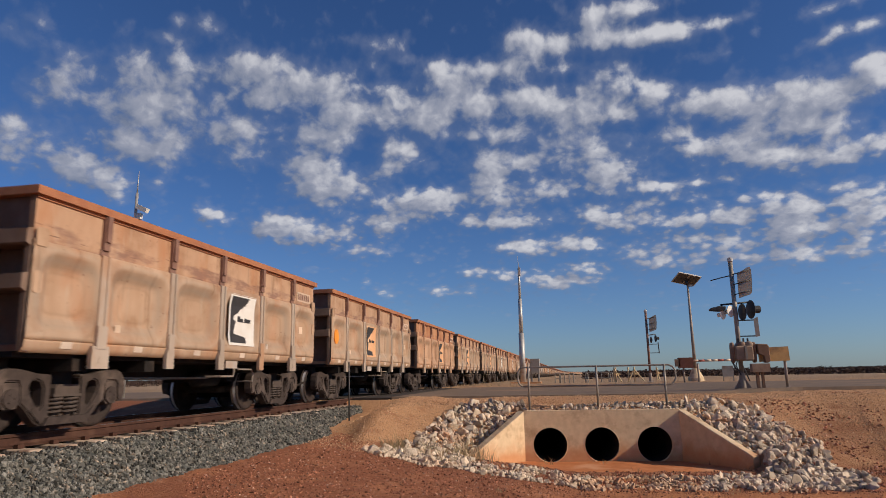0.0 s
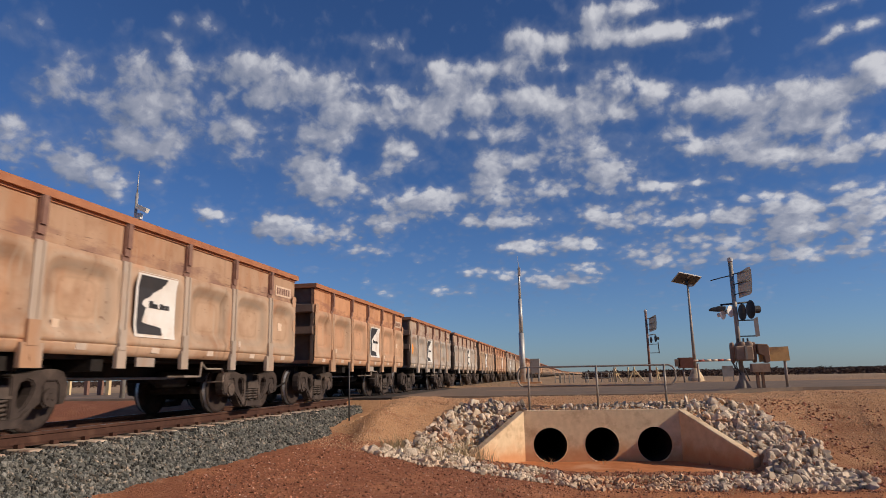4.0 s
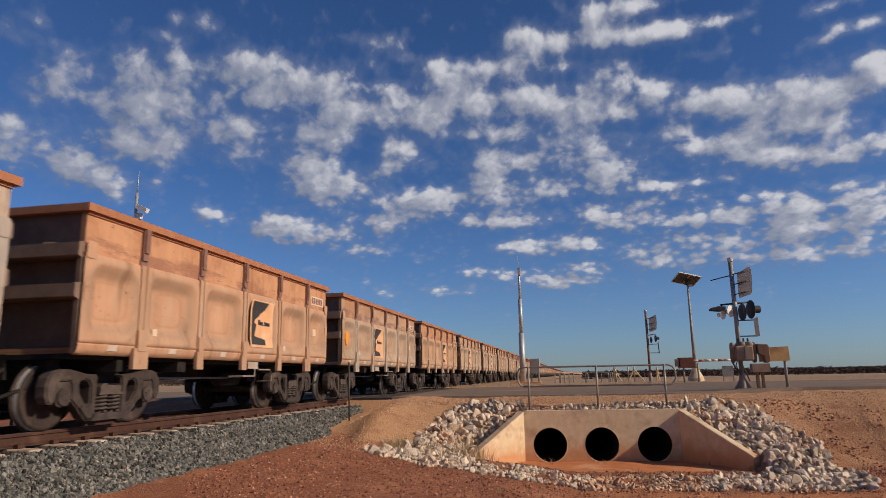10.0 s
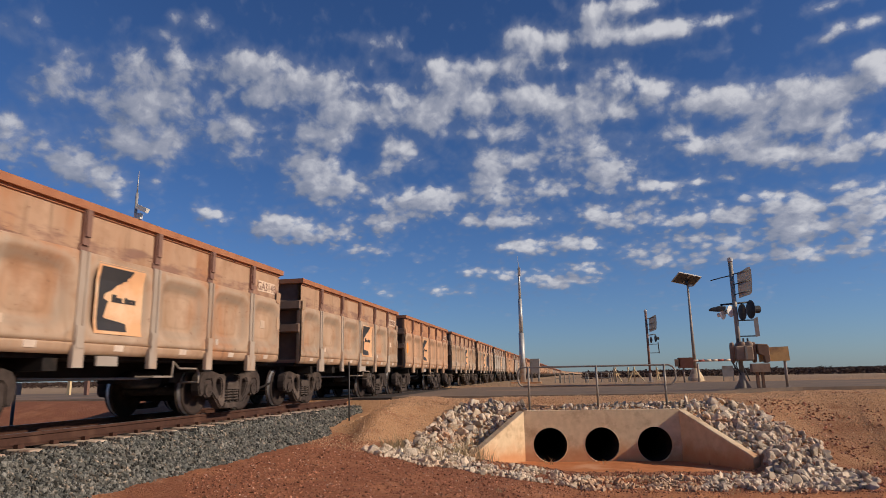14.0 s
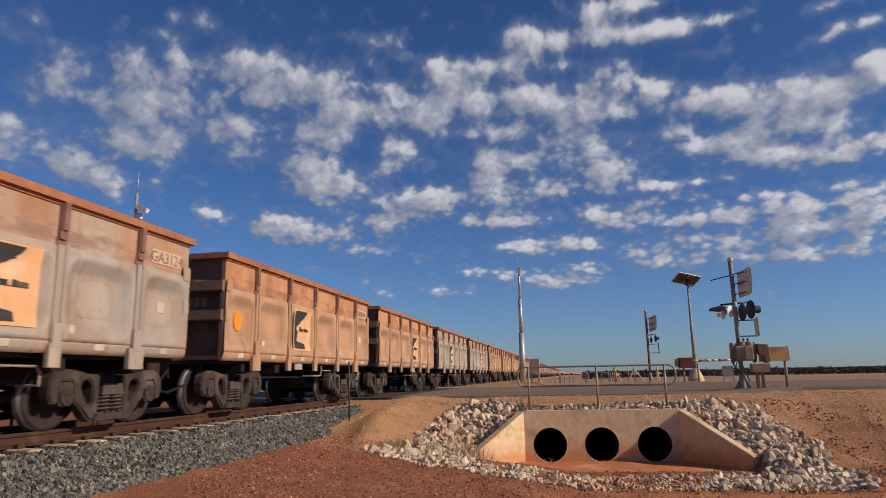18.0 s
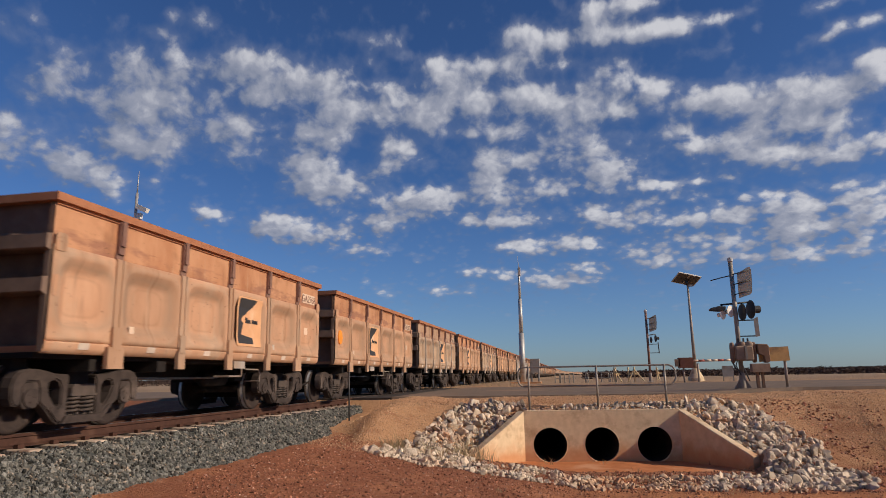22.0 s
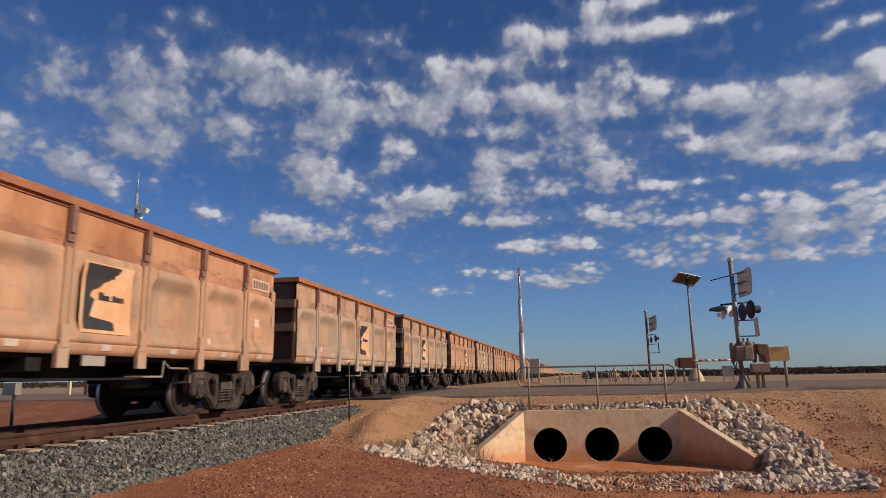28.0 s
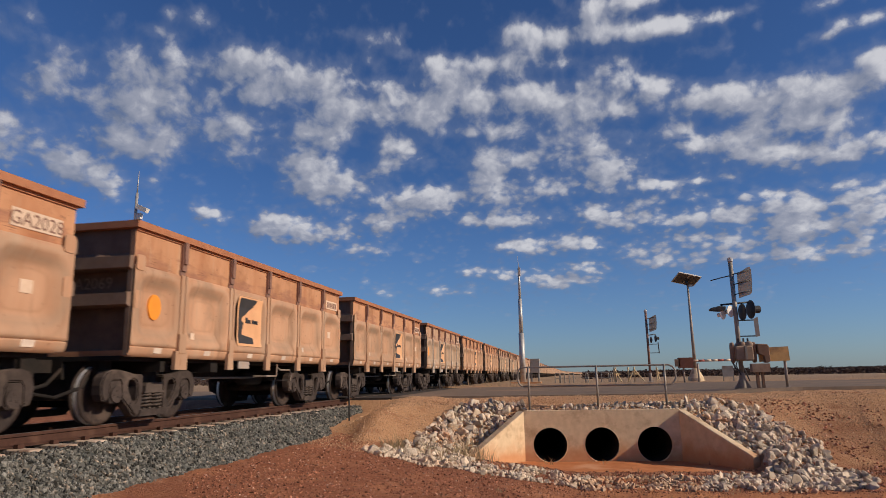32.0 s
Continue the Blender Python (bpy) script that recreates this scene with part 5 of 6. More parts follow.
part("machine", boxes((-0.16, 0.06, -0.2, 0.2, 0.95, 1.34)), BROWN, boom, bevel=0.03)
for x in (0.25, 1.0):
    mast_part("post", ((x, 0, -0.1), (x, 0, 1.1)), 0.05, POLE, boom)

solar = empty("solar_lamp", pose(7.30, 42.0, 0.0), "solar panel and lamp on a tall tapered pole", "street lamp")
mast_part("pole", ((0, 0, 0.2), (0, 0, 5.95)), [0.11, 0.055], POLE, solar)
part("footing", lathe(bmesh.new(), ((0.48, 0), (0.46, 0.3), (0.30, 0.6), (0.2, 0.85)), Matrix(), 16), CONCRETE_PLAIN, solar, "tapered pale concrete footing")
bm = boxes((-0.72, 0.72, -0.55, 0.55, -0.03, 0.03))
bm.transform(pose(-0.05, 0, 6.28, -24, 12, 16))
part("panel_frame", bm, SILVER, solar)
SOLAR_BACK = surf("solar_back_sheet", (0.10, 0.080, 0.068), (0.07, 0.058, 0.050), 5, rough=0.7, bump=0.02)
for u0, u1 in ((-0.66, -0.04), (0.04, 0.66)):
    bm = boxes((u0, u1, -0.49, 0.49, -0.038, -0.032))
    bm.transform(pose(-0.05, 0, 6.28, -24, 12, 16))
    part("back_sheet", bm, SOLAR_BACK, solar)
bm = boxes((-0.10, 0.10, -0.10, 0.10, -0.14, -0.04))
bm.transform(pose(-0.05, 0, 6.28, -24, 12, 16))
part("control_box", bm, DARK, solar, bevel=0.02)
bm = boxes((-0.68, 0.68, -0.5, 0.5, 0.03, 0.036))
bm.transform(pose(-0.05, 0, 6.28, -24, 12, 16))
part("solar_panel", bm, SOLAR, solar, "dark blue solar glass")
mast_part("bracket", ((0, 0, 5.9), (-0.05, 0, 6.2)), 0.08, DARK, solar)
part("lamp_head", boxes((0.02, 0.26, -0.12, 0.08, 5.82, 5.92)), GALV, solar, bevel=0.03)

radio = empty("radio_mast", pose(-3.76, 52.0, 0.0), "stepped silver radio mast with a thin whip aerial", "mast")
mast_part("lower_pole", ((0, 0, 0), (0, 0, 3.9)), [0.24, 0.22], SILVER, radio)
mast_part("middle_pole", ((0, 0, 3.9), (0, 0, 6.6)), [0.17, 0.15], SILVER, radio)
mast_part("upper_pole", ((0, 0, 6.6), (0, 0, 9.1)), [0.10, 0.09], SILVER, radio)
mast_part("aerial", ((0, 0, 9.1), (-0.05, 0, 10.1)), [0.03, 0.012], SILVER, radio, seg=6)
part("antenna_box", boxes((-0.04, 0.13, -0.12, 0.05, 8.5, 9.15)), PALE, radio, bevel=0.02)
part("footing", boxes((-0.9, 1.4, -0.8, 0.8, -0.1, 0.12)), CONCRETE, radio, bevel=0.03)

cctv = empty("camera_mast", pose(-17.92, 24.0, -0.1), "slim mast with a white surveillance camera behind the train", "mast")
mast_part("pole", ((0, 0, 0), (0, 0, 8.7)), [0.10, 0.06], SILVER, cctv)
mast_part("aerial", ((0, 0, 8.7), (0.02, 0, 9.7)), [0.03, 0.012], SILVER, cctv, seg=6)
bm = boxes((-0.08, 0.44, -0.11, 0.11, -0.10, 0.10))
bm.transform(pose(0.22, -0.1, 8.05, 0, 24, 0))
part("camera_housing", bm, WHITE, cctv, "white weatherproof camera housing", bevel=0.03)
part("camera_bracket", boxes((0.0, 0.30, -0.1, 0.06, 7.55, 7.80)), WHITE, cctv, bevel=0.02)

hut = empty("relay_cabinet", pose(-3.35, 62.0, 0.0), "grey steel relay cabinet on legs beside the track", "cabinet")
part("body", boxes((-0.43, 0.43, -0.6, 0.6, 0.85, 2.12)), BOARD_BACK, hut, bevel=0.04)
for x in (-0.4, 0.28):
    part("leg", boxes((x, x + 0.12, -0.5, 0.5, -0.05, 0.85)), GALV, hut)

marker = empty("marker_post", pose(-5.52, 16.0, -0.30), "thin dark steel marker post on the bank", "post")
mast_part("post", ((0, 0, -0.1), (-0.02, 0, 1.34)), 0.02, DARK, marker, seg=6)


box_post = empty("trackside_box", pose(-13.8, 14.4, -0.84), "small dark trackside box on a thin post", "box")
mast_part("post", ((0, 0, -0.1), (0, 0, 1.25)), 0.04, DARK, box_post, seg=8)
part("case", boxes((-0.26, 0.10, -0.1, 0.1, 1.22, 1.52)), BOARD_BACK, box_post, bevel=0.02)
for x, y, wide, mat_, words in ((-26.0, 30.6, 0.07, TIMBER, "short yellow-painted timber post beside the road"), (-24.3, 29.8, 0.09, POST, "short dark steel post beside the road"), (-23.2, 29.4, 0.10, POST, "short dark steel post beside the road"), (-22.6, 29.2, 0.09, TIMBER, "short yellow-painted timber post beside the road")):
    gp = empty("guide_post", pose(x, y, 0.0), words, "post", "guide posts")
    part("shaft", boxes((-wide, wide, -wide, wide, -0.5, 0.98)), mat_, gp, bevel=0.015)


# ---- far things ----
SCRUB = surf("dark_scrub", (0.085, 0.055, 0.043), (0.060, 0.041, 0.033), 0.8, (0.12, 0.065, 0.047), 0.1, 0.3, rough=0.95, bump=0.0, island=0.2)
STRAW = surf("dry_grass", (0.60, 0.48, 0.28), (0.45, 0.36, 0.19), 6, rough=0.9, bump=0.0, island=0.3)


def scrub_belt():
    """A low belt of mulga scrub along the horizon: thousands of leafy clumps on short stems."""
    rd = random.Random(77)
    verts, faces = [], []
    for i in range(11000):
        y = 88 + 400 * rd.random() ** 1.3
        x = y * (rd.uniform(0.02, 0.62) if i < 7500 else -rd.uniform(0.5, 1.5))
        tall = (0.55 + 0.0042 * (y - 88)) * rd.uniform(0.75, 1.2) * (1 + 0.25 * noise.noise((x * 0.06, y * 0.03, 0)))
        if rd.random() < 0.03:
            tall *= 1.35
        for _ in range(8):
            c = Vector((x + rd.gauss(0, 0.55 * tall), y + rd.gauss(0, 0.5 * tall), tall * rd.uniform(0.05, 0.9)))
            b = len(verts)
            r = tall * rd.uniform(0.18, 0.42)
            for k in range(5):
                v = Vector((rd.uniform(-1, 1), rd.uniform(-1, 1), rd.uniform(-0.6, 0.6))) * r
                verts.append(tuple(c + v))
            faces += [(b, b + 1, b + 2), (b, b + 2, b + 3), (b + 1, b + 3, b + 4), (b, b + 3, b + 4), (b + 1, b + 2, b + 4)]
    me = bpy.data.meshes.new("scrub_belt")
    me.from_pydata(verts, [], faces)
    me.materials.append(SCRUB)
    return tagged(new("scrub_belt", me), "low dark scrub along the far horizon", "scrub", kind="stuff")


scrub_belt()


def tufts(name, spots, label):
    """Dry grass: many thin blades in each tuft."""
    rd = random.Random(13)
    verts, faces = [], []
    for x, y, z, tall, n in spots:
        for _ in range(n):
            a, lean = rd.uniform(0, 6.28), rd.uniform(0.1, 1.0)
            px, py, hh = x + rd.gauss(0, 0.07), y + rd.gauss(0, 0.07), tall * rd.uniform(0.5, 1.1)
            dx, dy = math.cos(a) * lean * hh, math.sin(a) * lean * hh
            b, w = len(verts), 0.004
            verts += [(px - w, py, z), (px + w, py, z), (px + dx * 0.4 + w * 0.8, py + dy * 0.4, z + hh * 0.6), (px + dx * 0.4 - w * 0.8, py + dy * 0.4, z + hh * 0.6), (px + dx, py + dy, z + hh)]
            faces += [(b, b + 1, b + 2, b + 3), (b + 3, b + 2, b + 4)]
    me = bpy.data.meshes.new(name)
    me.from_pydata(verts, [], faces)
    me.materials.append(STRAW)
    return tagged(new(name, me), label, "grass", kind="stuff")


rg = random.Random(3)
grass = []
for cx, cy, n, sp, tall in ((-2.75, 15.35, 18, 0.32, 0.42), (-2.40, 15.5, 18, 0.20, 0.52), (-4.05, 14.9, 14, 0.20, 0.34), (-4.1, 15.5, 8, 0.2, 0.25), (-1.9, 15.4, 6, 0.5, 0.25), (-0.6, 17.1, 2, 0.12, 0.3), (0.6, 17.0, 2, 0.2, 0.22), (-3.3, 14.6, 6, 0.4, 0.25), (0.3, 13.6, 6, 1.2, 0.18), (2.5, 13.6, 6, 1.2, 0.18), (-3.6, 38.0, 8, 0.8, 0.35), (-5.2, 33.0, 8, 0.6, 0.3)):
    for _ in range(n):
        x, y = rg.gauss(cx, sp), rg.gauss(cy, sp)
        grass.append((x, y, ground_z(x, y) - 0.01, tall * rg.uniform(0.5, 1.1), 9))
tufts("grass_tufts", grass, "thin dry straw-coloured grass tufts among the stones")


# ---- fences and barriers beyond the road ----
BAR_X = (3.16, 4.61, 6.28)
FENCE_HOOPS = ((-1.29, -0.95), (-0.88, -0.56), (-0.22, 0.1), (1.02, 1.19), (2.2, 2.74), (2.85, 3.03))


def barrier(x, y, z, legs, posts):
    b = empty("barrier", pose(x, y, z), "yellow-painted timber trestle barrier beyond the road", "barrier", "trestle barriers")
    for x0, x1 in legs:
        part("leg", tube(bmesh.new(), ((x0, 0, -0.05), (x1, 0, 0.98)), 0.05, 6), TIMBER, b)
    for x0 in posts:
        part("post", tube(bmesh.new(), ((x0, 0.1, -0.05), (x0, 0.1, 1.12)), 0.055, 6), TIMBER, b)
    part("board", boxes((min(posts), max(posts) + 0.35, 0.14, 0.18, 0.55, 0.70)), TIMBER, b)
    return b


barrier(BAR_X[1], 52.0, -0.02, ((-0.5, 0.03), (0.8, 0.02)), (0.04, -0.40))
barrier(BAR_X[0], 52.0, -0.02, ((0.55, 0.05),), (0.0, 0.12))
barrier(BAR_X[2], 52.0, -0.02, ((0.16, 0.02),), (0.0,))
fence = empty("stock_fence", pose(0.0, 52.0, 0.0), "low pipe fence of grey hoops and rails beyond the road", "fence")
for x0, x1 in FENCE_HOOPS:
    part("hoop", tube(bmesh.new(), ((x0, 0, -0.1), (x0, 0, 0.62), (x0 + 0.06, 0, 0.72), (x1 - 0.06, 0, 0.72), (x1, 0, 0.62), (x1, 0, -0.1)), 0.045, 6), GALV, fence)
for zz in (0.74, 0.36):
    part("rail", tube(bmesh.new(), ((FENCE_HOOPS[0][0], 0, zz), (FENCE_HOOPS[-1][1], 0, zz)), 0.022, 6), GALV, fence)
stand = empty("sign_stand", pose(8.75, 40.0, 0.0), "small grey sign frame standing beyond the road", "sign")
part("panel", boxes((-0.35, 0.25, -0.02, 0.02, 0.35, 0.95)), BOARD_BACK, stand)
part("leg", boxes((-0.35, -0.29, -0.03, 0.03, -0.05, 0.4)), GALV, stand)
part("leg", boxes((0.19, 0.25, -0.03, 0.03, -0.05, 0.4)), GALV, stand)
stay = empty("prop_post", pose(8.3, 36.5, 0.0), "thin leaning steel prop beside the boom gate", "post")
mast_part("post", ((0.7, 0, 0), (0.25, 0, 1.35)), 0.03, DARK, stay, seg=6)


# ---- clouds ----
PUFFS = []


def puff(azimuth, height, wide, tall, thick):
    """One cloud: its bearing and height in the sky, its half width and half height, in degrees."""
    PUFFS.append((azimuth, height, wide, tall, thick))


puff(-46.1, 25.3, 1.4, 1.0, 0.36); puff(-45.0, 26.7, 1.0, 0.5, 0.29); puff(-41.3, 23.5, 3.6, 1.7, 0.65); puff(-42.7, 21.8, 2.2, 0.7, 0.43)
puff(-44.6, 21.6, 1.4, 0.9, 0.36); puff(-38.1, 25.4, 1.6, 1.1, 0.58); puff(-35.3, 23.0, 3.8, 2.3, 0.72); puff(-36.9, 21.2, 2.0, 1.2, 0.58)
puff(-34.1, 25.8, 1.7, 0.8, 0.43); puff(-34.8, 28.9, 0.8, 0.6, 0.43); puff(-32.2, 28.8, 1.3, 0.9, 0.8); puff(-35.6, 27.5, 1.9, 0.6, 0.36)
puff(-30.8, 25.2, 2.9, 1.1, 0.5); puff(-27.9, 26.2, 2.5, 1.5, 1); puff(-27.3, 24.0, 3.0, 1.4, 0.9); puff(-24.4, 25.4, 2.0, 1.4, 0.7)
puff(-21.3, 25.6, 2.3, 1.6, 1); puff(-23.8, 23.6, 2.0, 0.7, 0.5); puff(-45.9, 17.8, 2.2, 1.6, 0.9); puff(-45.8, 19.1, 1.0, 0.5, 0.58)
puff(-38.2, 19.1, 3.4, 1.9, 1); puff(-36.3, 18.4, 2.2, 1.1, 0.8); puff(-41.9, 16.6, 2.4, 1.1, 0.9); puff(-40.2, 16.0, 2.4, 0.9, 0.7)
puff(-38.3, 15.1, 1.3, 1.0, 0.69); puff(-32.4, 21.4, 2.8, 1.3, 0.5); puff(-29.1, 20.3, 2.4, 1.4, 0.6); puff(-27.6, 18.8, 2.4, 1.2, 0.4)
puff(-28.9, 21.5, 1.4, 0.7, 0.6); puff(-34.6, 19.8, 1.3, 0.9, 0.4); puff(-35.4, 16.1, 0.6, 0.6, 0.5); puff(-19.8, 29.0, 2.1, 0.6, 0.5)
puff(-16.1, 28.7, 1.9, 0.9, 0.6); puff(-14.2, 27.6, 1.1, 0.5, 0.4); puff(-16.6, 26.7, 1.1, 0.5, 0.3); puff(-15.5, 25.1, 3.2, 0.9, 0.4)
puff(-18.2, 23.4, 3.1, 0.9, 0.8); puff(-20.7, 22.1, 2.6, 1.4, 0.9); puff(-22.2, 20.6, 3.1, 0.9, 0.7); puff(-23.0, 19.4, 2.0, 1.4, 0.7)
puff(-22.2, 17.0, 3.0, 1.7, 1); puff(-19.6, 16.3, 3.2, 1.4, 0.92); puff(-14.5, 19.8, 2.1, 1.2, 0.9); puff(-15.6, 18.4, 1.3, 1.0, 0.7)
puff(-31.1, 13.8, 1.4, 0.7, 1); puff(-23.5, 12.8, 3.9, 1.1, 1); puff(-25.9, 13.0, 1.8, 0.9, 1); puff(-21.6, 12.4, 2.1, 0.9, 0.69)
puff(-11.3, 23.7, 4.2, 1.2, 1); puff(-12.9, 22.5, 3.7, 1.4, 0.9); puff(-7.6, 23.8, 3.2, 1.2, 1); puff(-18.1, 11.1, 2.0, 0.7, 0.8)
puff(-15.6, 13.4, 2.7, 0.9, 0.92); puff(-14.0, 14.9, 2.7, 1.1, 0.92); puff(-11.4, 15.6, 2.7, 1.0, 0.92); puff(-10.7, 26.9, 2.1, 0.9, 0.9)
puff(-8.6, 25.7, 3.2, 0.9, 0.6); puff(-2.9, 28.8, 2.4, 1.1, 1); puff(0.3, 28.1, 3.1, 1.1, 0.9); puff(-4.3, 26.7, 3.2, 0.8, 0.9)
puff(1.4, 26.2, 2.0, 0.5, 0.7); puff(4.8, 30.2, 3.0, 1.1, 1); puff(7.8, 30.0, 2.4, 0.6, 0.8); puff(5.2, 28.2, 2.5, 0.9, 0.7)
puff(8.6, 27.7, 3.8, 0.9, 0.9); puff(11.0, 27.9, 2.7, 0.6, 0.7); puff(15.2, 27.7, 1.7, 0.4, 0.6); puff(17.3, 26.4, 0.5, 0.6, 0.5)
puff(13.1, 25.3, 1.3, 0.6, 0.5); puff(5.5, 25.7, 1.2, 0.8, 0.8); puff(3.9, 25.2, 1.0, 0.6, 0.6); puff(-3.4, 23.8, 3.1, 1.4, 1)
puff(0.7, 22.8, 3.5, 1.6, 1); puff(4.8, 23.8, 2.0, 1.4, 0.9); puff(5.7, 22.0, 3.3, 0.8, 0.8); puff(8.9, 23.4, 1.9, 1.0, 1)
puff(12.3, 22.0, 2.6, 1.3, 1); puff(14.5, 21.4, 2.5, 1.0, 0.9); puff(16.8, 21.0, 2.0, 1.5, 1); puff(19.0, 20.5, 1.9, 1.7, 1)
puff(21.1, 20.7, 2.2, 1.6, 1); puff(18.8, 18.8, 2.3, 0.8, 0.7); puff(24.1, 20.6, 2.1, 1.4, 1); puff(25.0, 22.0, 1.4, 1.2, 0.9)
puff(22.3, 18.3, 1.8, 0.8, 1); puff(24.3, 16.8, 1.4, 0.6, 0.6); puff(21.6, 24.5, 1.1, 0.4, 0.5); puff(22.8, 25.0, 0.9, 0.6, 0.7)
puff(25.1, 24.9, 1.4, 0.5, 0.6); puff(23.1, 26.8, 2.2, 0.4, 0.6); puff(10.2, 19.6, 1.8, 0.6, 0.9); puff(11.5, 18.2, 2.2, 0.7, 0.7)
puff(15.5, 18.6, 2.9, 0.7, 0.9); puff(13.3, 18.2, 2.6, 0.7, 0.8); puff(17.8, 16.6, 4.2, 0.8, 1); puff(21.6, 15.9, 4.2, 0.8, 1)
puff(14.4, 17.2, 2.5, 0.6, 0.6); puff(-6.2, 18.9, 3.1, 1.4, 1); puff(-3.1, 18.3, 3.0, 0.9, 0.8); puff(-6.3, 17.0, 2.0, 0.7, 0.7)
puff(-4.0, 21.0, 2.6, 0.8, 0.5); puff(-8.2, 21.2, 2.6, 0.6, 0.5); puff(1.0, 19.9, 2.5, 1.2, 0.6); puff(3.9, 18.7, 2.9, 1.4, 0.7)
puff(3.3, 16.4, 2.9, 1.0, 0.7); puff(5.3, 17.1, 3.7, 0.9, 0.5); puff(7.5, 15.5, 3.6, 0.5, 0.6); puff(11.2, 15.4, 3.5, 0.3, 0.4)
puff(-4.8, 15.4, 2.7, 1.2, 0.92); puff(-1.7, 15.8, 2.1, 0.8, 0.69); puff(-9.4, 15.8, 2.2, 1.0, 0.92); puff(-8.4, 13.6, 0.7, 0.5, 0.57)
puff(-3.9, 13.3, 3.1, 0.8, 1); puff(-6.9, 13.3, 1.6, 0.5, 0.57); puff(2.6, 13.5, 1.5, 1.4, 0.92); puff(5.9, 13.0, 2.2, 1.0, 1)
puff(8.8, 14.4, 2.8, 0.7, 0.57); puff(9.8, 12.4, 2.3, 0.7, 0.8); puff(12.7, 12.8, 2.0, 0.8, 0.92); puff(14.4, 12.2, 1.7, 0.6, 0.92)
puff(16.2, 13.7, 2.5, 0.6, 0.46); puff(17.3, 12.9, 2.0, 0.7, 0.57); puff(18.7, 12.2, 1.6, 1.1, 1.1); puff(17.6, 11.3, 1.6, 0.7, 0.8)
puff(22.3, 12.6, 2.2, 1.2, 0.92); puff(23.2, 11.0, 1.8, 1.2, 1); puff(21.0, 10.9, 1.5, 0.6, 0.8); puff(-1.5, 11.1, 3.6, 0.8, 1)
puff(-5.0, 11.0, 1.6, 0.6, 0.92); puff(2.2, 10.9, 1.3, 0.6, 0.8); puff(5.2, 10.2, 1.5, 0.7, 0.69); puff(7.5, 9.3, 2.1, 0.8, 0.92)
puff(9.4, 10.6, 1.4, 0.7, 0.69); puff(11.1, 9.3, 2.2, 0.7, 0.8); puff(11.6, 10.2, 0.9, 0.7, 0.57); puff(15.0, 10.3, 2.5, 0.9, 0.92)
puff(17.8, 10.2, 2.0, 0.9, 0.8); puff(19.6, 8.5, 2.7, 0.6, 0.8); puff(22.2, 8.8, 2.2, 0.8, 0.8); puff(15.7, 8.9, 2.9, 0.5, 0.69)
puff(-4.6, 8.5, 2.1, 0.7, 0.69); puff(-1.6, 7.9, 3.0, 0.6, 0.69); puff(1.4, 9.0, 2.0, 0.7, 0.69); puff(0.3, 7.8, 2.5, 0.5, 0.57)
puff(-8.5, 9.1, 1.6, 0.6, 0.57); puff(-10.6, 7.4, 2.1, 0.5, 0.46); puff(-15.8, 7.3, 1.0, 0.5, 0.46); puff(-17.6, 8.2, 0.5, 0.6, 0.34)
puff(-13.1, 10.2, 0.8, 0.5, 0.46)


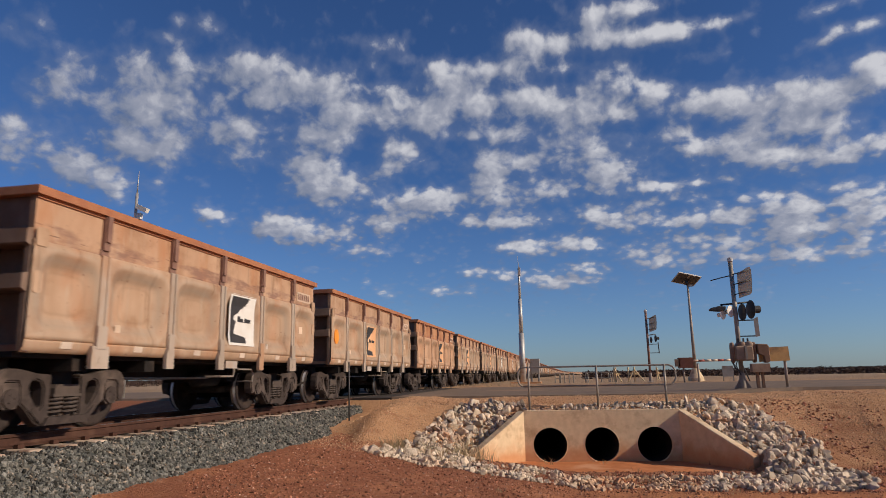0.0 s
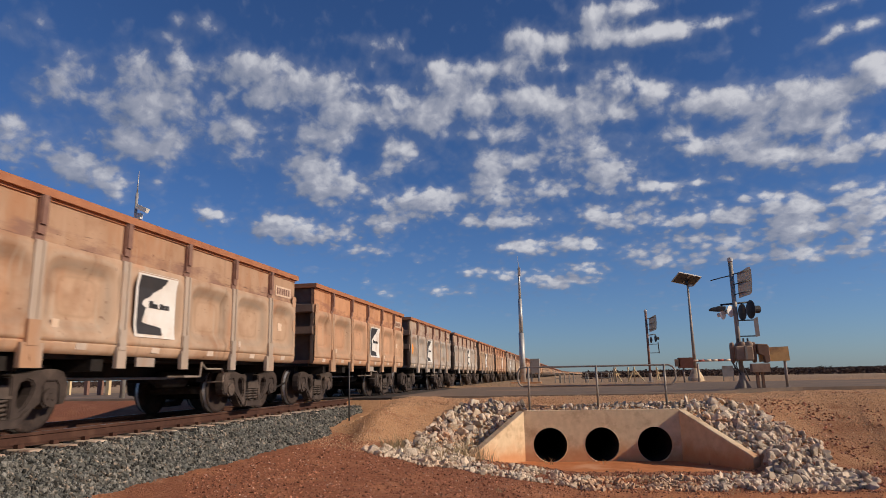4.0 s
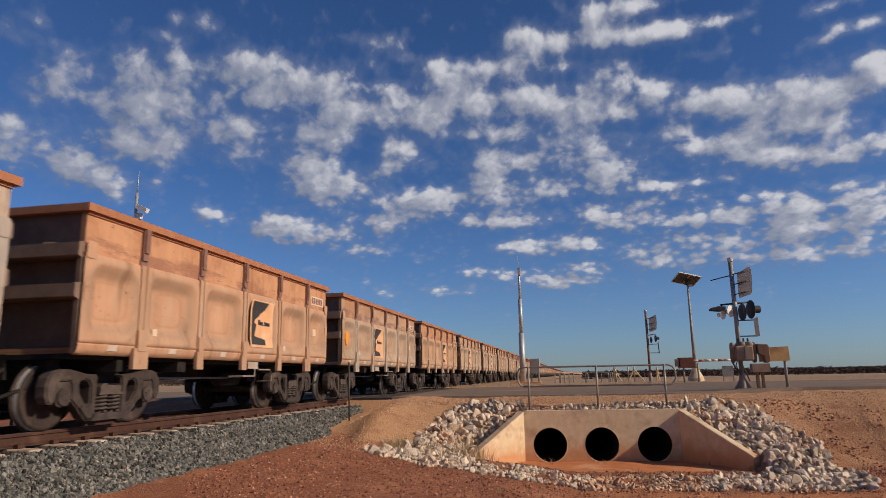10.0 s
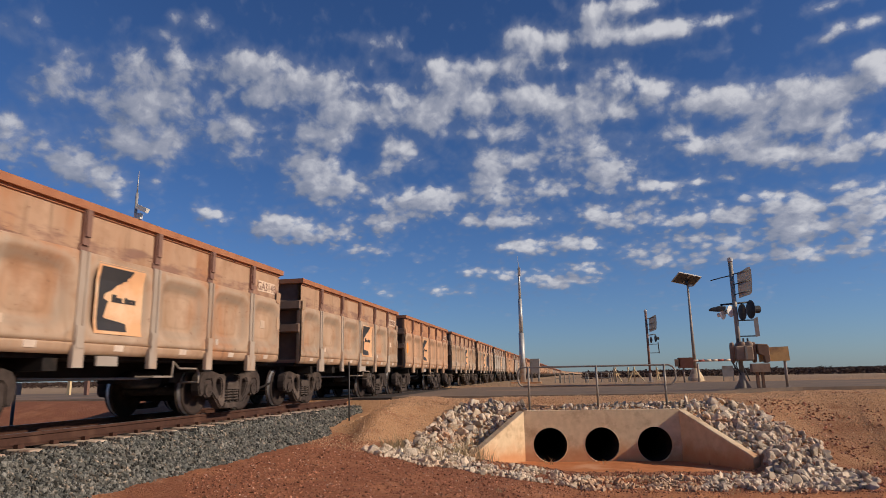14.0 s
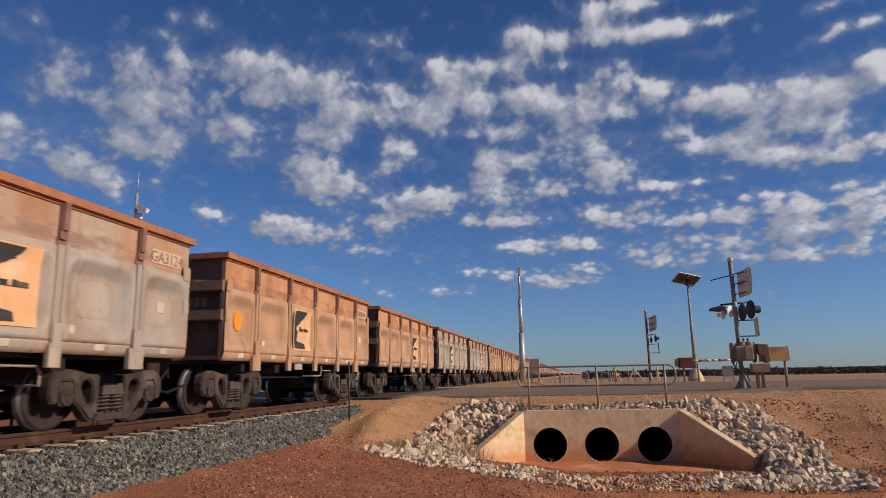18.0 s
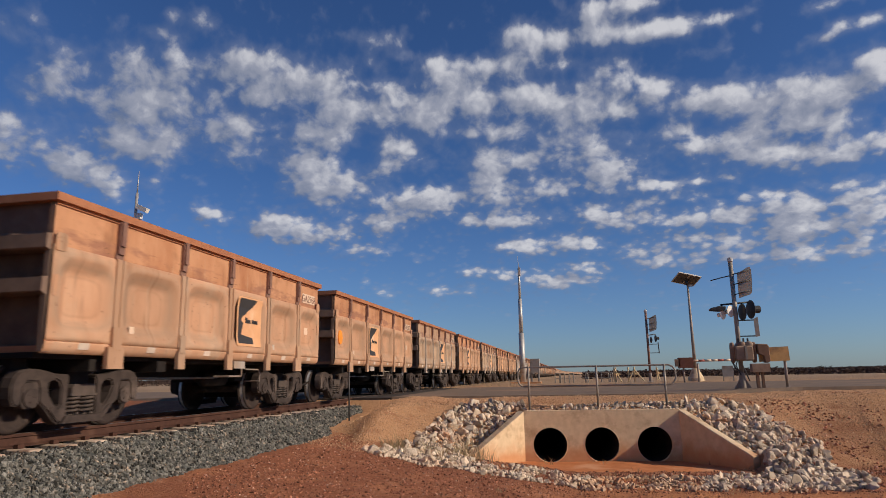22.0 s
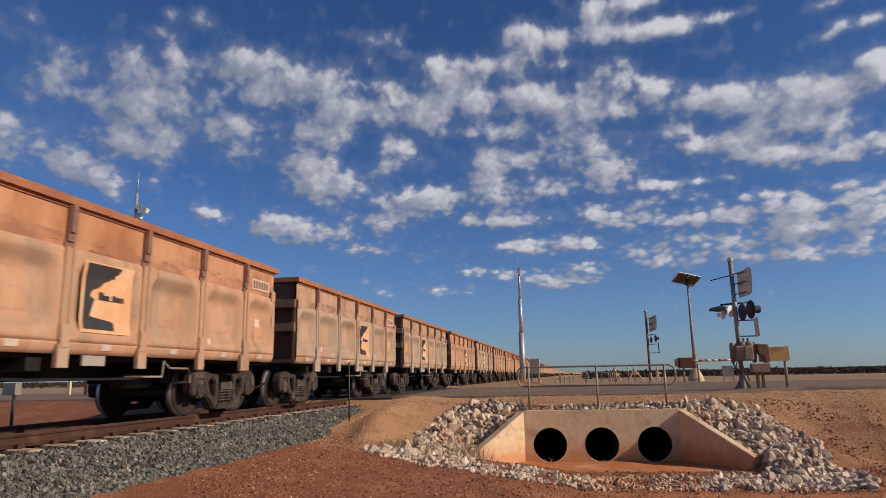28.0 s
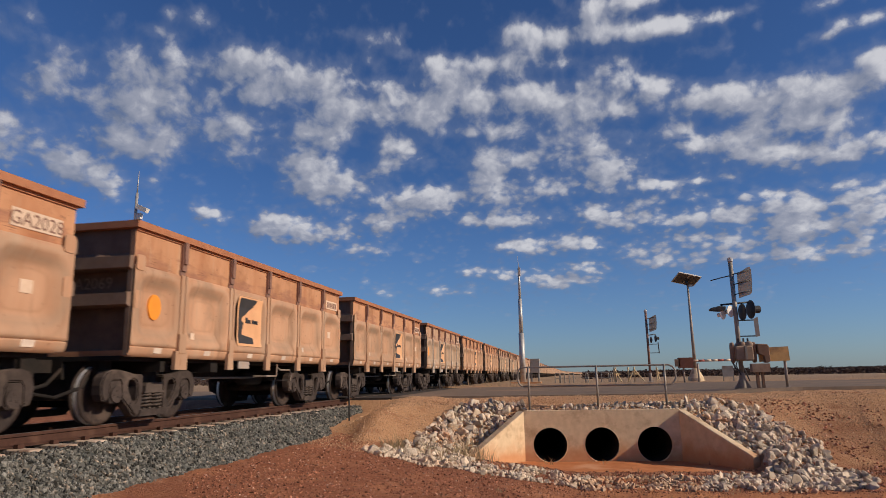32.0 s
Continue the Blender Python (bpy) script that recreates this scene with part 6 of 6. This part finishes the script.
def cloud_layer():
    """A level sheet of broken cloud at 400 m; its cover thickens where the clouds stand."""
    A = np.linspace(-56, 40, 380)
    E = 5.0 + 43.0 * np.linspace(0, 1, 260) ** 1.25
    a, e = np.meshgrid(A, E)

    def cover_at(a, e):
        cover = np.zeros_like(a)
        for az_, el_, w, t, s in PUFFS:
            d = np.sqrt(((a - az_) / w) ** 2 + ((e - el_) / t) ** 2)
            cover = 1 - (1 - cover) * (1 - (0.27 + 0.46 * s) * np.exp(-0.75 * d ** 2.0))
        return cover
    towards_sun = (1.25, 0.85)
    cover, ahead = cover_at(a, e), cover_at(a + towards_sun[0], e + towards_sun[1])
    dist = 400.0 / np.tan(np.radians(e))
    verts = np.stack([np.sin(np.radians(a)) * dist, np.cos(np.radians(a)) * dist, np.full_like(a, 400.0)], -1).reshape(-1, 3)
    ne, na = a.shape
    me = bpy.data.meshes.new("cloud_layer")
    me.from_pydata(verts.tolist(), [], [(j * na + i, (j + 1) * na + i, (j + 1) * na + i + 1, j * na + i + 1) for j in range(ne - 1) for i in range(na - 1)])
    at = me.attributes.new("cover", "FLOAT", "POINT")
    at.data.foreach_set("value", cover.reshape(-1).astype(np.float32))
    at = me.attributes.new("cover_ahead", "FLOAT", "POINT")
    at.data.foreach_set("value", ahead.reshape(-1).astype(np.float32))
    # towards the horizon the puffs look smaller
    at = me.attributes.new("lowness", "FLOAT", "POINT")
    at.data.foreach_set("value", np.clip((20.0 - e) / 9.0, 0, 1).reshape(-1).astype(np.float32))
    # the heaps away from the sun are painted greyer
    at = me.attributes.new("greyness", "FLOAT", "POINT")
    at.data.foreach_set("value", np.clip((-16.0 - a) / 16.0, 0, 1).reshape(-1).astype(np.float32))
    # bearing and height of each point, for a grain that does not flatten towards the horizon
    at = me.attributes.new("bearing", "FLOAT_VECTOR", "POINT")
    at.data.foreach_set("vector", np.stack([a, 40.0 * np.log(e + 12.0), np.zeros_like(a)], -1).reshape(-1).astype(np.float32))
    ma = bpy.data.materials.new("cloud")
    ma.use_nodes = True
    N, L = ma.node_tree.nodes, ma.node_tree.links
    N.remove(N["Principled BSDF"])
    tc = N.new("ShaderNodeAttribute")
    tc.attribute_name = "bearing"
    step = N.new("ShaderNodeVectorMath")
    step.inputs[1].default_value = (towards_sun[0], towards_sun[1] * 1.15, 0)
    L.new(tc.outputs["Vector"], step.inputs[0])

    def noise_at(sc, detail, ro, warp=0.0, ahead=False):
        n = N.new("ShaderNodeTexNoise")
        n.inputs["Scale"].default_value, n.inputs["Detail"].default_value, n.inputs["Roughness"].default_value, n.inputs["Distortion"].default_value = sc, detail, ro, warp
        L.new(step.outputs[0] if ahead else tc.outputs["Vector"], n.inputs["Vector"])
        return n.outputs["Fac"]

    def calc(op, p_, q_, r_=0.0):
        n = N.new("ShaderNodeMath")
        n.operation = op
        for sock, val in zip(n.inputs, (p_, q_, r_)):
            if isinstance(val, (int, float)):
                sock.default_value = val
            else:
                L.new(val, sock)
        return n.outputs[0]

    thick = N.new("ShaderNodeAttribute")
    thick.attribute_name = "greyness"
    low = N.new("ShaderNodeAttribute")
    low.attribute_name = "lowness"

    def rng(fac, lo, hi, a_=0.0, b_=1.0):
        r = N.new("ShaderNodeMapRange")
        r.interpolation_type = "SMOOTHSTEP"
        for i, v in ((1, lo), (2, hi), (3, a_), (4, b_)):
            r.inputs[i].default_value = v
        L.new(fac, r.inputs[0])
        return r.outputs[0]

    def bumps(sc, ahead):
        """Rounded heaps, with their sides folded by noise."""
        wob = N.new("ShaderNodeTexNoise")
        wob.inputs["Scale"].default_value, wob.inputs["Detail"].default_value = sc * 1.5, 3.0
        src = step.outputs[0] if ahead else tc.outputs["Vector"]
        L.new(src, wob.inputs["Vector"])
        ad = N.new("ShaderNodeVectorMath")
        ad.operation = "MULTIPLY_ADD"
        L.new(wob.outputs["Color"], ad.inputs[0])
        ad.inputs[1].default_value = (0.9 / sc, 0.9 / sc, 0)
        L.new(src, ad.inputs[2])
        v = N.new("ShaderNodeTexVoronoi")
        v.feature, v.voronoi_dimensions = "SMOOTH_F1", "2D"
        v.inputs["Scale"].default_value, v.inputs["Smoothness"].default_value = sc, 0.8
        L.new(ad.outputs[0], v.inputs["Vector"])
        return calc("SUBTRACT", 0.42, v.outputs["Distance"])

    def density_of(attribute, ahead, fine):
        """How thick the cloud is; without fine, only its large swells."""
        cov = N.new("ShaderNodeAttribute")
        cov.attribute_name = attribute
        n = calc("MULTIPLY", bumps(0.36, ahead), 0.46)
        if fine:
            n = calc("ADD", n, calc("MULTIPLY", bumps(1.05, ahead), calc("MULTIPLY_ADD", low.outputs["Fac"], 0.42, 0.26)))
        n = calc("ADD", n, calc("MULTIPLY", calc("SUBTRACT", noise_at(0.42, 9.0 if fine else 2.0, 0.64, 0.4, ahead), 0.5), 0.85))
        return calc("ADD", cov.outputs["Fac"], n)

    density = density_of("cover", False, True)
    swell = calc("SUBTRACT", density_of("cover", False, False), density_of("cover_ahead", True, False))
    alpha = calc("MAXIMUM", rng(density, 0.34, 0.80, 0.0, 0.93), rng(density, 0.08, 0.50, 0.0, 0.20))
    # sunlight and shade on the swells are put into the glow's colour
    light = calc("ADD", rng(swell, -0.50, 0.75, 0.0, 0.80), rng(density, 0.35, 0.85, 0.0, 0.22))
    light = calc("ADD", light, calc("MULTIPLY", calc("SUBTRACT", noise_at(0.9, 6.0, 0.62, 0.5), 0.5), 0.75))
    light = calc("SUBTRACT", light, rng(density, 0.85, 1.25, 0.0, 0.22))
    light = calc("SUBTRACT", light, calc("MULTIPLY", thick.outputs["Fac"], 0.12))
    cr = N.new("ShaderNodeValToRGB")
    cr.color_ramp.elements[0].color, cr.color_ramp.elements[1].color = (0.22, 0.27, 0.40, 1), (0.86, 0.86, 0.91, 1)
    mid = cr.color_ramp.elements.new(0.55)
    mid.color = (0.45, 0.475, 0.58, 1)
    L.new(light, cr.inputs[0])
    em = N.new("ShaderNodeEmission")
    L.new(cr.outputs[0], em.inputs[0])
    em.inputs[1].default_value = 0.72
    tr = N.new("ShaderNodeBsdfTransparent")
    mx = N.new("ShaderNodeMixShader")
    L.new(alpha, mx.inputs[0])
    L.new(tr.outputs[0], mx.inputs[1])
    L.new(em.outputs[0], mx.inputs[2])
    L.new(mx.outputs[0], N["Material Output"].inputs[0])
    me.materials.append(ma)
    return tagged(new("cloud_layer", me), "broken white fair-weather clouds drifting over a blue sky", "clouds", kind="stuff")


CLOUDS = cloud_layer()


# ---- what moves ----
def rolled(t):
    """How far the train has run by t seconds, in metres."""
    return 18.412 * t + 0.02194 * t * t


def on_track(y):
    x, turn = track_at(y)
    return pose(x, y, 0.0, 0, 0, turn)


def motions():
    times = [2.0 * i for i in range(17)]
    for ob, y0 in TRAIN:
        walk(ob, [(t, on_track(y0 - rolled(t))) for t in times])
    for ob, y0, ly in WHEELS:
        # the wheels turn while they run past within sight of the eye
        rows = [(0.0, 0.0)]
        for n in range(0, 961):
            t = n / 30.0
            y = y0 - rolled(t)
            if 0.0 < y < 33.0:
                rows.append((t, rolled(t) / 0.46))
        if len(rows) == 1:
            rows.append((32.0, 0.0))
        else:
            a0 = rows[1][1]
            rows = [(t, a - a0 if t or a else 0.0) for t, a in rows]
            rows = [r for i, r in enumerate(rows) if i == 0 or r[0] > 0]
            if rows[-1][0] < 32.0:
                rows.append((32.0, rows[-1][1]))
        walk(ob, [(t, pose(0, ly, 0.46, math.degrees(a) % 360)) for t, a in rows])
    walk(CLOUDS, [(0.0, pose(0.4, 6.0, 0)), (32.0, pose(-0.5, -9.0, 0))])


motions()
